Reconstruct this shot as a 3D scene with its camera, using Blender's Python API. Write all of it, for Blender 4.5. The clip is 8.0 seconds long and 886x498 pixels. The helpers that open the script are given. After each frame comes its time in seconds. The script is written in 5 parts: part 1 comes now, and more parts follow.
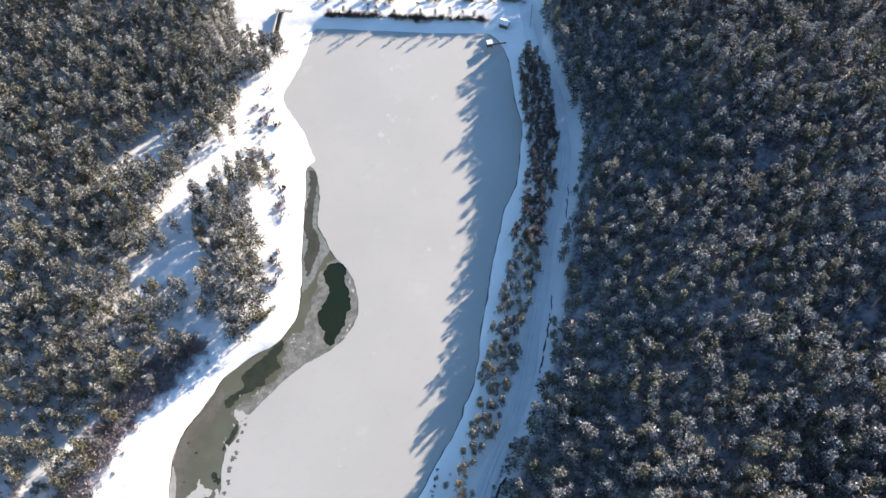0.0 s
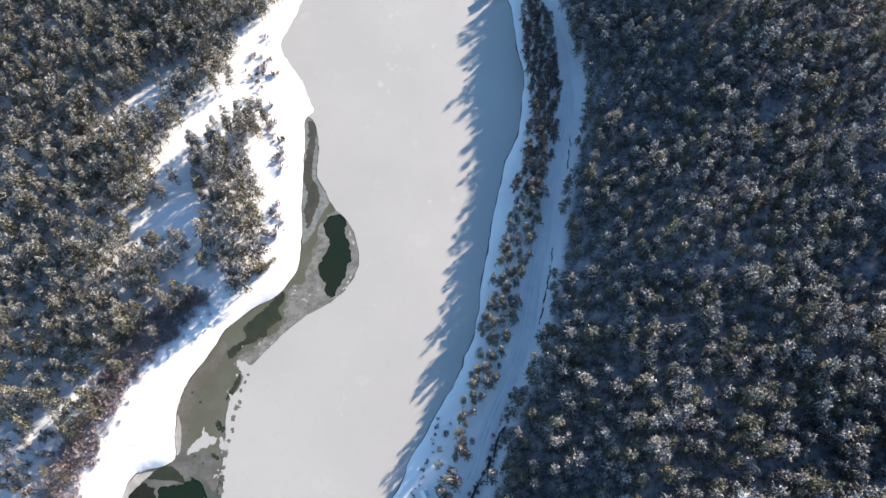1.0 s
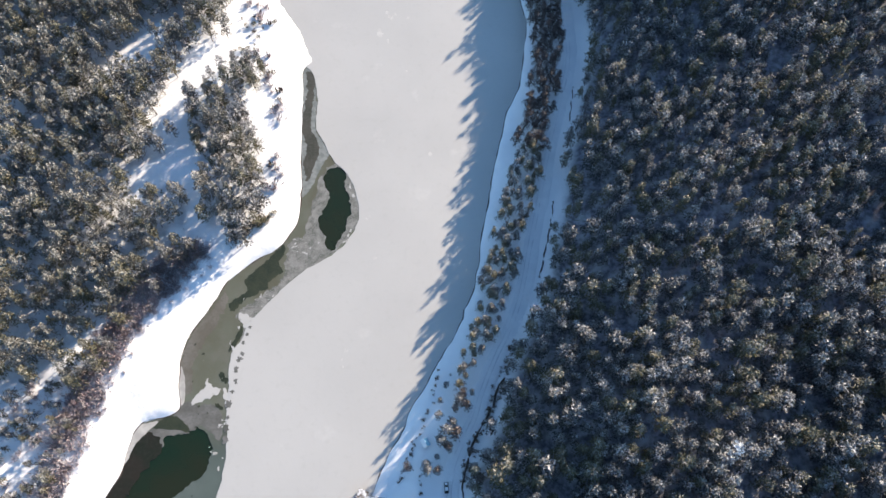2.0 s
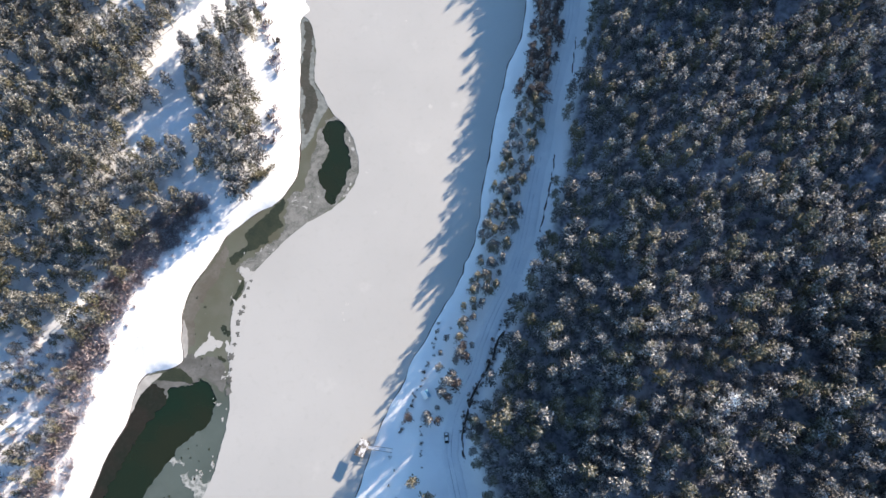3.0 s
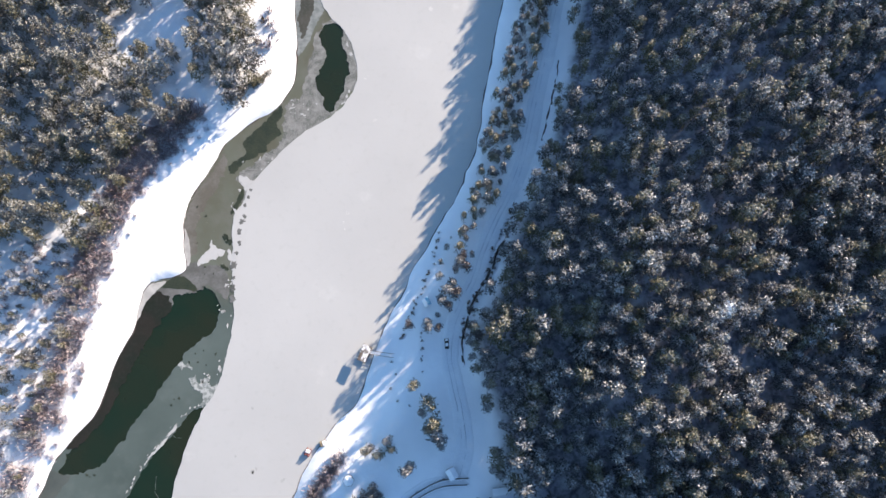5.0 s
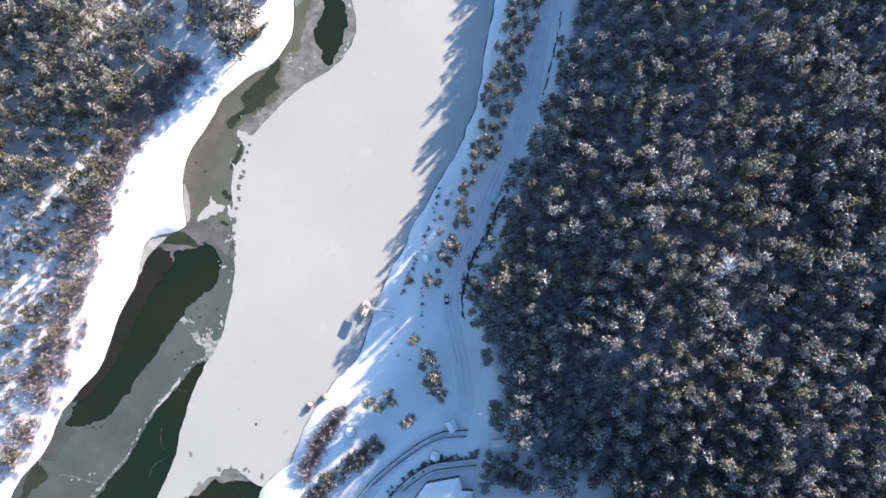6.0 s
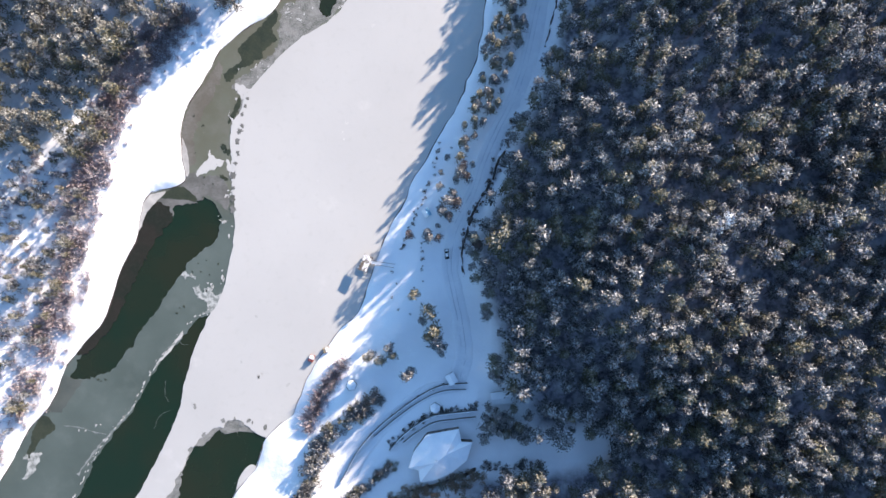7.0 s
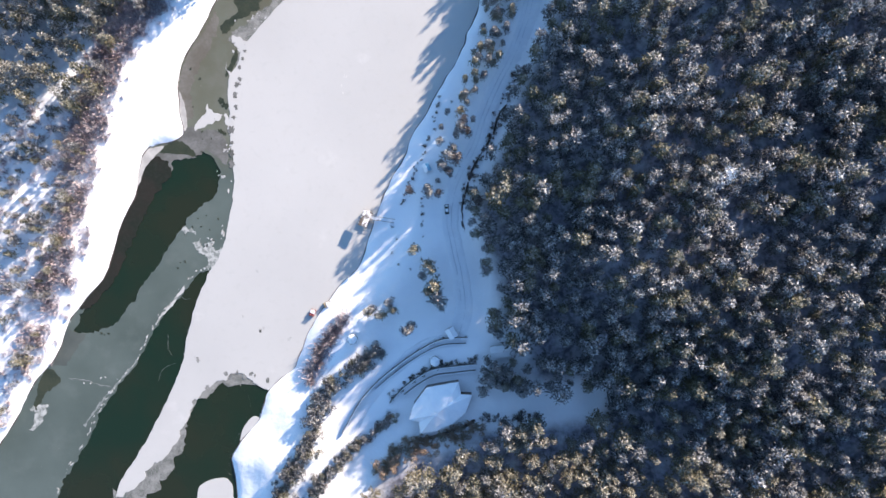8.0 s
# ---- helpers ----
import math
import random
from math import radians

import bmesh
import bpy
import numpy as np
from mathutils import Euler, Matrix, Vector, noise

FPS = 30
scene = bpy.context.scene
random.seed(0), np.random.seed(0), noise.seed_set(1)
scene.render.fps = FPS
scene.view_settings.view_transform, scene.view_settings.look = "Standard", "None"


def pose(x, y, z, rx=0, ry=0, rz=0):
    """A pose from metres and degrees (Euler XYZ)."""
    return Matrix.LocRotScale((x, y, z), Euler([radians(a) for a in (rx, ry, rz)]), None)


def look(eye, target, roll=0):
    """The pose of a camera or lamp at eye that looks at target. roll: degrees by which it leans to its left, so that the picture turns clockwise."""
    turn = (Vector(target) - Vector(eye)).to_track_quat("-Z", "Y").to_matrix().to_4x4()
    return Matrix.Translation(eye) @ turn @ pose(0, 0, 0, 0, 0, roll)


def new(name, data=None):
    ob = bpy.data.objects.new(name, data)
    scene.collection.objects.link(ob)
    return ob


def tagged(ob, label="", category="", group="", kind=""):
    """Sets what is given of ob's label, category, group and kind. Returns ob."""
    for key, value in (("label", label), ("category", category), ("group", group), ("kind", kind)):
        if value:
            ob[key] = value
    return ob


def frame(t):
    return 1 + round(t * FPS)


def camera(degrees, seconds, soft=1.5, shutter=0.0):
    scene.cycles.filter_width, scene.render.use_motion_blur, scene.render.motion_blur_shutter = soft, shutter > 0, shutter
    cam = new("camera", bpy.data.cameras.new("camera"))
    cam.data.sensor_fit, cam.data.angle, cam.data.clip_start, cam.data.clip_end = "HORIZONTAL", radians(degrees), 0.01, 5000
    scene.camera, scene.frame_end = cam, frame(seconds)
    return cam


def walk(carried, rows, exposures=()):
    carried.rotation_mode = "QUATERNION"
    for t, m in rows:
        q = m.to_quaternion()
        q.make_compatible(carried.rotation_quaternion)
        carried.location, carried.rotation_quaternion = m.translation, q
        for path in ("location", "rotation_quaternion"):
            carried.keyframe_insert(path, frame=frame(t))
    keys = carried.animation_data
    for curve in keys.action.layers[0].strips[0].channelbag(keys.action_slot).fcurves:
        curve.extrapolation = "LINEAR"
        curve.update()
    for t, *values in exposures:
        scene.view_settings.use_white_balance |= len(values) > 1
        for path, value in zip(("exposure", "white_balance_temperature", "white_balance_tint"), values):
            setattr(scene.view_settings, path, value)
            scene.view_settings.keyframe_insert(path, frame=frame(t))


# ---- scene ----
# ---------------------------------------------------------------- camera: a hovering drone that tilts down to the vertical
cam = camera(65.45, 8.0, soft=1.5)
ROWS = [
    (0.00, 0.00, 0.00, 300.00, 0.000, -60.110, 0.036),
    (0.50, -0.07, 0.34, 299.67, 0.014, -62.200, 0.047),
    (1.00, -0.13, 0.62, 299.36, 0.028, -64.137, 0.058),
    (1.50, -0.18, 0.84, 299.09, 0.042, -66.210, 0.069),
    (2.25, -0.24, 1.08, 298.72, 0.063, -68.994, 0.086),
    (3.00, -0.29, 1.19, 298.41, 0.084, -71.858, 0.102),
    (3.50, -0.31, 1.19, 298.24, 0.099, -73.747, 0.113),
    (4.00, -0.33, 1.14, 298.09, 0.113, -75.545, 0.124),
    (4.50, -0.34, 1.04, 297.97, 0.127, -77.475, 0.135),
    (5.25, -0.34, 0.78, 297.84, 0.148, -80.227, 0.152),
    (6.00, -0.32, 0.39, 297.77, 0.169, -82.865, 0.168),
    (6.50, -0.30, 0.07, 297.75, 0.183, -84.732, 0.179),
    (7.00, -0.27, -0.32, 297.77, 0.197, -86.460, 0.190),
    (7.50, -0.24, -0.75, 297.80, 0.211, -88.340, 0.201),
    (8.00, -0.19, -1.24, 297.87, 0.225, -90.000, 0.212),
]
walk(cam, [(t, pose(x, y, z, 0, 0, yaw) @ pose(0, 0, 0, 90 + pitch, 0, 0) @ pose(0, 0, 0, 0, 0, roll)) for t, x, y, z, yaw, pitch, roll in ROWS],
     [(0.0, 2.13, 6620, 3), (4.0, 2.21, 6560, 4), (8.0, 2.41, 6320, 7)])

# ---------------------------------------------------------------- sky, sun, exposure
SUN_EL, SUN_AZ = radians(15.5), radians(44.0)
SUN_DIR = Vector((math.sin(SUN_AZ) * math.cos(SUN_EL), math.cos(SUN_AZ) * math.cos(SUN_EL), math.sin(SUN_EL)))
world = bpy.data.worlds.new("sky")
scene.world = world
world.use_nodes = True
sky = world.node_tree.nodes.new("ShaderNodeTexSky")
sky.sky_type, sky.sun_disc = "NISHITA", False
sky.sun_elevation, sky.sun_rotation = SUN_EL, SUN_AZ
sky.altitude, sky.dust_density, sky.ozone_density = 1200, 0.0, 2.7
background = world.node_tree.nodes["Background"]
background.inputs["Strength"].default_value = 0.068
world.node_tree.links.new(sky.outputs[0], background.inputs[0])
sun = new("sun", bpy.data.lights.new("sun", "SUN"))
sun.data.energy, sun.data.angle, sun.data.color = 3.4, radians(0.6), (1.0, 0.81, 0.665)
sun.matrix_world = look(SUN_DIR * 600, (0, 0, 0))


# ---------------------------------------------------------------- materials
def node(nt, kind, **values):
    n = nt.nodes.new("ShaderNode" + kind)
    for key, value in values.items():
        if isinstance(key, str) and key in n.inputs:
            n.inputs[key].default_value = value
    return n


def noise_tex(nt, scale, detail=4, rough=0.55):
    tex = nt.nodes.new("ShaderNodeTexNoise")
    tex.inputs["Scale"].default_value, tex.inputs["Detail"].default_value = scale, detail
    tex.inputs["Roughness"].default_value = rough
    nt.links.new(position(nt), tex.inputs["Vector"])
    return tex.outputs["Fac"]


def position(nt):
    for n in nt.nodes:
        if n.bl_idname == "ShaderNodeNewGeometry":
            return n.outputs["Position"]
    return nt.nodes.new("ShaderNodeNewGeometry").outputs["Position"]


def ramp(nt, fac, low, high, a=0.0, b=1.0):
    """fac stretched from low..high to a..b."""
    n = nt.nodes.new("ShaderNodeMapRange")
    for key, value in zip(("From Min", "From Max", "To Min", "To Max"), (low, high, a, b)):
        n.inputs[key].default_value = value
    nt.links.new(fac, n.inputs["Value"])
    return n.outputs["Result"]


def mix(nt, fac, a, b):
    n = nt.nodes.new("ShaderNodeMix")
    n.data_type = "RGBA"
    for value, socket in ((fac, n.inputs["Factor"]), (a, n.inputs["A"]), (b, n.inputs["B"])):
        socket = socket if value is fac else [s for s in n.inputs if s.name == socket.name and s.type == "RGBA"][0]
        if isinstance(value, bpy.types.NodeSocket):
            nt.links.new(value, socket)
        elif isinstance(value, (int, float)):
            socket.default_value = value
        else:
            socket.default_value = (*value, 1)
    return [s for s in n.outputs if s.type == "RGBA"][0]


def material(name, colour, rough=0.8, metal=0.0, bump=None, depth=0.1):
    """A material whose colour is a function of its node tree, with a bump of fac and metres."""
    m = bpy.data.materials.new(name)
    m.use_nodes = True
    nt = m.node_tree
    shader = nt.nodes["Principled BSDF"]
    c = colour(nt)
    if isinstance(c, bpy.types.NodeSocket):
        nt.links.new(c, shader.inputs["Base Color"])
    else:
        shader.inputs["Base Color"].default_value = (*c, 1)
    shader.inputs["Roughness"].default_value, shader.inputs["Metallic"].default_value = rough, metal
    if bump:
        b = nt.nodes.new("ShaderNodeBump")
        b.inputs["Strength"].default_value, b.inputs["Distance"].default_value = 0.8, depth
        nt.links.new(bump(nt), b.inputs["Height"])
        nt.links.new(b.outputs[0], shader.inputs["Normal"])
    return m


def spotted(a, b, scale, low=0.4, high=0.6, fine=None):
    """Two colours mixed by a noise of that scale, and a third by a finer one."""
    def colour(nt):
        c = mix(nt, ramp(nt, noise_tex(nt, scale), low, high), a, b)
        if fine:
            c = mix(nt, ramp(nt, noise_tex(nt, scale * 9, 3), 0.45, 0.75, 0.0, 0.6), c, fine)
        return c
    return colour


def island(nt):
    position(nt)
    geo = [n for n in nt.nodes if n.bl_idname == "ShaderNodeNewGeometry"][0]
    return geo.outputs["Random Per Island"]


def times(nt, a, b, op="MULTIPLY"):
    n = nt.nodes.new("ShaderNodeMath")
    n.operation, n.use_clamp = op, True
    for value, socket in ((a, n.inputs[0]), (b, n.inputs[1])):
        if isinstance(value, bpy.types.NodeSocket):
            nt.links.new(value, socket)
        else:
            socket.default_value = value
    return n.outputs[0]


def foliage(green, olive, frost_shade, amount):
    """Frosted needle tips; crown-top light and side shade also go into the colour."""
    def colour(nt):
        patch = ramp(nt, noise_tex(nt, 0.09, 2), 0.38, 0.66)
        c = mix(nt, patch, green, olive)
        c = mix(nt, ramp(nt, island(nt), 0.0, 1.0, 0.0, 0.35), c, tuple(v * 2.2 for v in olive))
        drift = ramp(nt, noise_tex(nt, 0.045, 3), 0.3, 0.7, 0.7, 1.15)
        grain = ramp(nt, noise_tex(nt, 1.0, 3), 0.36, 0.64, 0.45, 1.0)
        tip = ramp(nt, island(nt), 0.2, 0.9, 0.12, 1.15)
        tone = nt.nodes.new("ShaderNodeAttribute")
        tone.attribute_name = "frost_shade"
        white = times(nt, times(nt, times(nt, tone.outputs["Fac"], amount), times(nt, tip, grain)), drift)
        return mix(nt, white, c, frost_shade)
    return colour


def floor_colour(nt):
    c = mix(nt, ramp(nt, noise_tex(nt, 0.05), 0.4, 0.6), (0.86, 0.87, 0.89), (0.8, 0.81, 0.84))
    # dark bluish tone: shade under dense trees, put into the ground colour
    wood_shade = mix(nt, ramp(nt, noise_tex(nt, 0.5, 5), 0.4, 0.62), (0.085, 0.085, 0.11), (0.26, 0.26, 0.32))
    tone = nt.nodes.new("ShaderNodeAttribute")
    tone.attribute_name = "frost_shade"
    return mix(nt, tone.outputs["Fac"], c, wood_shade)


GROUND = material("snow_with_wood_shade", floor_colour, 0.6, bump=lambda nt: noise_tex(nt, 0.16, 7, 0.6), depth=0.45)
ROOF_SNOW = material("roof_snow", spotted((0.84, 0.85, 0.88), (0.78, 0.8, 0.84), 0.3), 0.6, bump=lambda nt: noise_tex(nt, 1.2, 4), depth=0.08)
ROAD_SNOW = material("packed_snow", spotted((0.8, 0.815, 0.84), (0.73, 0.75, 0.79), 0.12, fine=(0.7, 0.72, 0.76)), 0.5, bump=lambda nt: noise_tex(nt, 0.9, 5), depth=0.15)


def ice_colour(nt):
    c = mix(nt, ramp(nt, noise_tex(nt, 0.012, 4), 0.35, 0.68), (0.42, 0.418, 0.41), (0.475, 0.471, 0.46))
    c = mix(nt, ramp(nt, noise_tex(nt, 0.045, 5, 0.6), 0.62, 0.78, 0.0, 0.7), c, (0.555, 0.55, 0.535))
    return mix(nt, ramp(nt, noise_tex(nt, 0.3, 5), 0.55, 0.8, 0.0, 0.3), c, (0.358, 0.354, 0.341))


ICE = material("snowy_ice", ice_colour, 0.55, bump=lambda nt: noise_tex(nt, 0.5, 5), depth=0.03)


def thin_colour(nt):
    sep = nt.nodes.new("ShaderNodeSeparateXYZ")
    nt.links.new(position(nt), sep.inputs[0])
    south = ramp(nt, sep.outputs["Y"], 46, 28)
    c = mix(nt, ramp(nt, noise_tex(nt, 0.03, 5), 0.4, 0.62), (0.0988, 0.0962, 0.065), (0.127, 0.138, 0.107))
    c = mix(nt, ramp(nt, noise_tex(nt, 0.09, 7, 0.66), 0.5, 0.7, 0.0, 0.6), c, (0.146, 0.143, 0.122))
    s = mix(nt, ramp(nt, noise_tex(nt, 0.022, 5), 0.38, 0.64), (0.065, 0.0832, 0.0728), (0.0962, 0.12, 0.109))
    s = mix(nt, ramp(nt, noise_tex(nt, 0.1, 6, 0.62), 0.52, 0.75, 0.0, 0.5), s, (0.127, 0.148, 0.138))
    c = mix(nt, south, c, s)
    return mix(nt, ramp(nt, noise_tex(nt, 0.5, 6, 0.7), 0.66, 0.74, 0.0, 0.5), c, (0.26, 0.26, 0.247))


DARK_ICE = material("dark_clear_ice", spotted((0.039, 0.0455, 0.026), (0.0234, 0.0312, 0.0182), 0.12, fine=(0.0585, 0.0585, 0.039)), 0.3)
SHORE_ICE = material("brown_shore_ice", spotted((0.117, 0.107, 0.0858), (0.156, 0.148, 0.13), 0.1, fine=(0.0975, 0.0884, 0.0676)), 0.45)
MELT = material("refrozen_melt", spotted((0.105, 0.104, 0.094), (0.165, 0.164, 0.156), 0.11, fine=(0.085, 0.084, 0.076)), 0.4)
MUD = material("brown_shallows", spotted((0.024, 0.02, 0.012), (0.0165, 0.0185, 0.0095), 0.07, fine=(0.031, 0.028, 0.02)), 0.25)
WET_STRIP = material("wet_olive_ice", spotted((0.075, 0.07, 0.055), (0.05, 0.05, 0.036), 0.1, fine=(0.1, 0.096, 0.085)), 0.35)
MELT_PALE = material("pale_refrozen_melt", spotted((0.156, 0.173, 0.165), (0.234, 0.247, 0.24), 0.4), 0.45)
FROST_ICE = material("frosty_crust", spotted((0.39, 0.403, 0.39), (0.143, 0.163, 0.153), 0.55, 0.42, 0.58, fine=(0.442, 0.442, 0.429)), 0.5)
DULL_ICE = material("dull_wet_ice", spotted((0.065, 0.0754, 0.0676), (0.0858, 0.0962, 0.0858), 0.1), 0.4)
PALE_ICE = material("pale_shelf_ice", spotted((0.468, 0.455, 0.429), (0.351, 0.338, 0.319), 0.2), 0.6)
THIN_ICE = material("grey_green_ice", thin_colour, 0.35, bump=lambda nt: noise_tex(nt, 0.8, 5), depth=0.02)
SLUSH = material("slush", spotted((0.202, 0.202, 0.189), (0.091, 0.0962, 0.0832), 0.25, fine=(0.364, 0.364, 0.358)), 0.5, bump=lambda nt: noise_tex(nt, 1.0, 5), depth=0.05)
WATER = material("green_water", spotted((0.0085, 0.0205, 0.0085), (0.0165, 0.0205, 0.008), 0.022), 0.18, bump=lambda nt: noise_tex(nt, 0.4, 3), depth=0.01)
# the blue of the shaded slope is put into this needle colour
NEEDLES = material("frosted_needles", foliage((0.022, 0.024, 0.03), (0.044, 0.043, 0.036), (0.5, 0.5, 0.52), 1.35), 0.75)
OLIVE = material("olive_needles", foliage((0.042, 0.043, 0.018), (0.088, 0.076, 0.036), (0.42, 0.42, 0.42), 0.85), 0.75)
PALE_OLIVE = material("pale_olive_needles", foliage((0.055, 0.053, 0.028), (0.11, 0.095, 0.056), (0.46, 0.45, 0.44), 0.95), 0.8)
# lighter needle copy for the sunlit west wood, part of its sun in the colour
LIT_NEEDLES = material("lit_wood_needles", foliage((0.056, 0.056, 0.049), (0.09, 0.086, 0.068), (0.5, 0.495, 0.49), 1.05), 0.8)
BROWN = material("bare_brown_crowns", foliage((0.03, 0.02, 0.02), (0.06, 0.044, 0.042), (0.42, 0.42, 0.43), 0.35), 0.85)
DRY = material("dry_brown_growth", foliage((0.16, 0.11, 0.075), (0.24, 0.18, 0.13), (0.5, 0.48, 0.46), 0.5), 0.85)
BARK = material("bark", spotted((0.07, 0.05, 0.04), (0.13, 0.1, 0.08), 1.5), 0.9)
TWIGS = material("bare_mauve_twigs", spotted((0.27, 0.215, 0.225), (0.4, 0.35, 0.37), 0.12, fine=(0.6, 0.57, 0.6)), 0.9)
EARTH = material("bare_earth", spotted((0.035, 0.025, 0.02), (0.07, 0.05, 0.042), 0.8, fine=(0.16, 0.15, 0.15)), 0.95, bump=lambda nt: noise_tex(nt, 2.0, 4), depth=0.1)
STONE = material("dark_stone", spotted((0.09, 0.085, 0.08), (0.16, 0.15, 0.145), 0.9, fine=(0.06, 0.06, 0.06)), 0.9, bump=lambda nt: noise_tex(nt, 3.0, 4), depth=0.05)
CONCRETE = material("concrete", spotted((0.3, 0.29, 0.28), (0.4, 0.39, 0.37), 0.5, fine=(0.22, 0.22, 0.21)), 0.9)
TIMBER = material("grey_timber", spotted((0.1, 0.075, 0.06), (0.17, 0.135, 0.11), 1.2, fine=(0.06, 0.05, 0.04)), 0.85)
PATCHY = material("patchy_snow_on_boards", spotted((0.16, 0.14, 0.125), (0.74, 0.74, 0.76), 0.9, 0.42, 0.56, fine=(0.3, 0.28, 0.27)), 0.8)
GLASS = material("dark_glass", lambda nt: (0.02, 0.025, 0.03), 0.08)
BLUE_PAINT = material("light_blue_paint", spotted((0.25, 0.5, 0.68), (0.3, 0.56, 0.74), 0.8), 0.4)
RED_PAINT = material("red_paint", spotted((0.3, 0.08, 0.07), (0.24, 0.09, 0.08), 1.0), 0.4)
YELLOW_PAINT = material("tan_paint", spotted((0.34, 0.28, 0.18), (0.27, 0.22, 0.15), 1.0), 0.4)
CAR_PAINT = material("dark_car_paint", lambda nt: (0.02, 0.024, 0.03), 0.3)
RUBBER = material("rubber", lambda nt: (0.03, 0.03, 0.03), 0.9)


# ---------------------------------------------------------------- the plan: shores, roads and clearings, in metres
LEFT_SHORE = [
    (-79.2, 328.4), (-80.9, 316.3), (-83.9, 302.3), (-87.4, 288.7), (-91.9, 275.5), (-88.7, 264.9), (-83.3, 256.6), (-77.2, 246.4), (-73.1, 235.8),
    (-69.5, 227.3), (-73.9, 222.0), (-72.6, 206.6), (-71.4, 185.6), (-70.3, 169.0), (-68.6, 147.0), (-69.5, 135.1), (-73.9, 126.4), (-78.5, 120.8),
    (-87.2, 115.8), (-98.6, 105.6), (-103.0, 97.4), (-107.3, 89.3), (-111.6, 82.2), (-114.7, 74.9), (-115.1, 67.1), (-114.6, 58.3), (-112.7, 47.6),
    (-118.7, 44.1), (-127.0, 42.1), (-130.5, 37.3), (-132.2, 27.7), (-133.2, 20.0), (-138.0, 11.4), (-141.6, 0.4), (-145.1, -11.9), (-150.0, -19.2),
    (-157.2, -27.8), (-162.5, -36.4), (-164.4, -43.8), (-169.3, -52.3), (-176.5, -60.9), (-183.7, -75.6), (-189.8, -85.5), (-201.8, -102.6), (-219.9, -129.6),
    (-244.1, -164.0),
]
DAM_TOE = [
    (-77.9, 328.4), (-64.0, 328.4), (-29.2, 325.5), (5.4, 324.6), (26.2, 324.6),
]
RIGHT_SHORE = [
    (26.2, 324.6), (32.9, 318.8), (38.4, 304.7), (40.5, 286.5), (41.3, 269.2), (43.7, 254.6), (43.2, 240.6), (40.9, 225.1), (39.3, 213.9),
    (35.9, 204.8), (31.9, 196.0), (29.0, 182.3), (25.7, 169.1), (23.3, 156.3), (20.6, 141.1), (17.5, 126.5), (15.8, 112.5), (13.8, 101.8),
    (9.6, 91.4), (6.0, 81.3), (3.8, 77.7), (-2.9, 67.3), (-7.7, 57.5), (-13.8, 47.7), (-17.3, 37.9), (-23.4, 28.1), (-27.7, 16.4),
    (-31.7, 6.1), (-34.1, -3.7), (-36.5, -9.8), (-42.6, -14.8), (-47.4, -20.9), (-54.2, -30.7), (-58.3, -38.1), (-61.9, -47.9), (-64.7, -54.0),
    (-71.5, -58.9), (-75.9, -65.1), (-78.7, -74.8), (-82.4, -79.8), (-88.4, -87.1), (-90.3, -92.0), (-89.3, -101.8), (-88.2, -109.6), (-90.5, -128.7),
    (-95.2, -162.9),
]
ICE_EDGE = [
    (-72.0, 224.3), (-69.3, 222.0), (-66.7, 213.8), (-64.6, 203.0), (-64.3, 187.3), (-59.8, 178.9), (-54.8, 169.0), (-48.6, 162.6), (-43.9, 154.7),
    (-40.8, 144.0), (-40.8, 135.1), (-44.7, 126.4), (-50.8, 119.4), (-62.2, 112.0), (-70.8, 104.8), (-78.5, 96.1), (-87.1, 85.4), (-89.7, 77.6),
    (-93.0, 72.4), (-93.6, 64.7), (-92.5, 54.6), (-92.3, 44.7), (-91.2, 37.4), (-90.8, 27.8), (-91.4, 18.4), (-93.5, 8.1), (-94.5, 0.7),
    (-97.6, -6.6), (-100.7, -11.5), (-106.0, -23.8), (-109.6, -36.0), (-113.1, -53.1), (-119.1, -67.8), (-126.3, -82.5), (-132.3, -92.3), (-138.4, -102.2),
    (-140.5, -108.0),
]
TONGUE_EDGE = [
    (-140.5, -108.0), (-138.0, -110.0), (-132.2, -105.0), (-126.2, -96.7), (-117.7, -89.3), (-111.7, -79.5), (-108.1, -69.7), (-103.2, -64.0), (-96.0, -59.1),
    (-88.7, -55.4), (-82.5, -57.3), (-78.4, -61.7), (-73.9, -63.1),
]
HOLE = [
    (-57.0, 162.6), (-50.2, 164.2), (-48.2, 156.3), (-45.5, 148.6), (-44.8, 139.5), (-46.4, 130.8), (-48.7, 126.4), (-51.0, 122.2), (-54.0, 120.2),
    (-55.3, 126.4), (-58.5, 132.2), (-60.2, 136.6), (-56.7, 142.5), (-54.6, 150.1), (-58.6, 154.7),
]
POOL_NORTH = [
    (-127.9, 33.2), (-121.1, 32.3), (-118.7, 35.9), (-111.3, 37.2), (-102.8, 39.7), (-97.4, 32.4), (-99.0, 22.7), (-108.7, 12.8), (-113.5, 5.5),
    (-120.8, -4.4), (-130.4, -19.1), (-138.9, -31.4), (-145.0, -36.8), (-154.7, -38.8), (-159.1, -37.6), (-156.0, -30.3), (-150.4, -21.7), (-145.1, -14.3),
    (-141.1, -2.1), (-137.5, 9.7), (-132.2, 21.2), (-130.8, 29.7),
]
CHANNEL_L = [
    (-99.7, -9.6), (-107.3, -14.0), (-113.8, -22.6), (-118.2, -27.5), (-125.4, -38.6), (-131.4, -50.8), (-141.1, -63.1), (-147.1, -72.9), (-154.3, -87.6),
    (-162.8, -102.3), (-166.4, -112.1), (-176.0, -134.2),
]
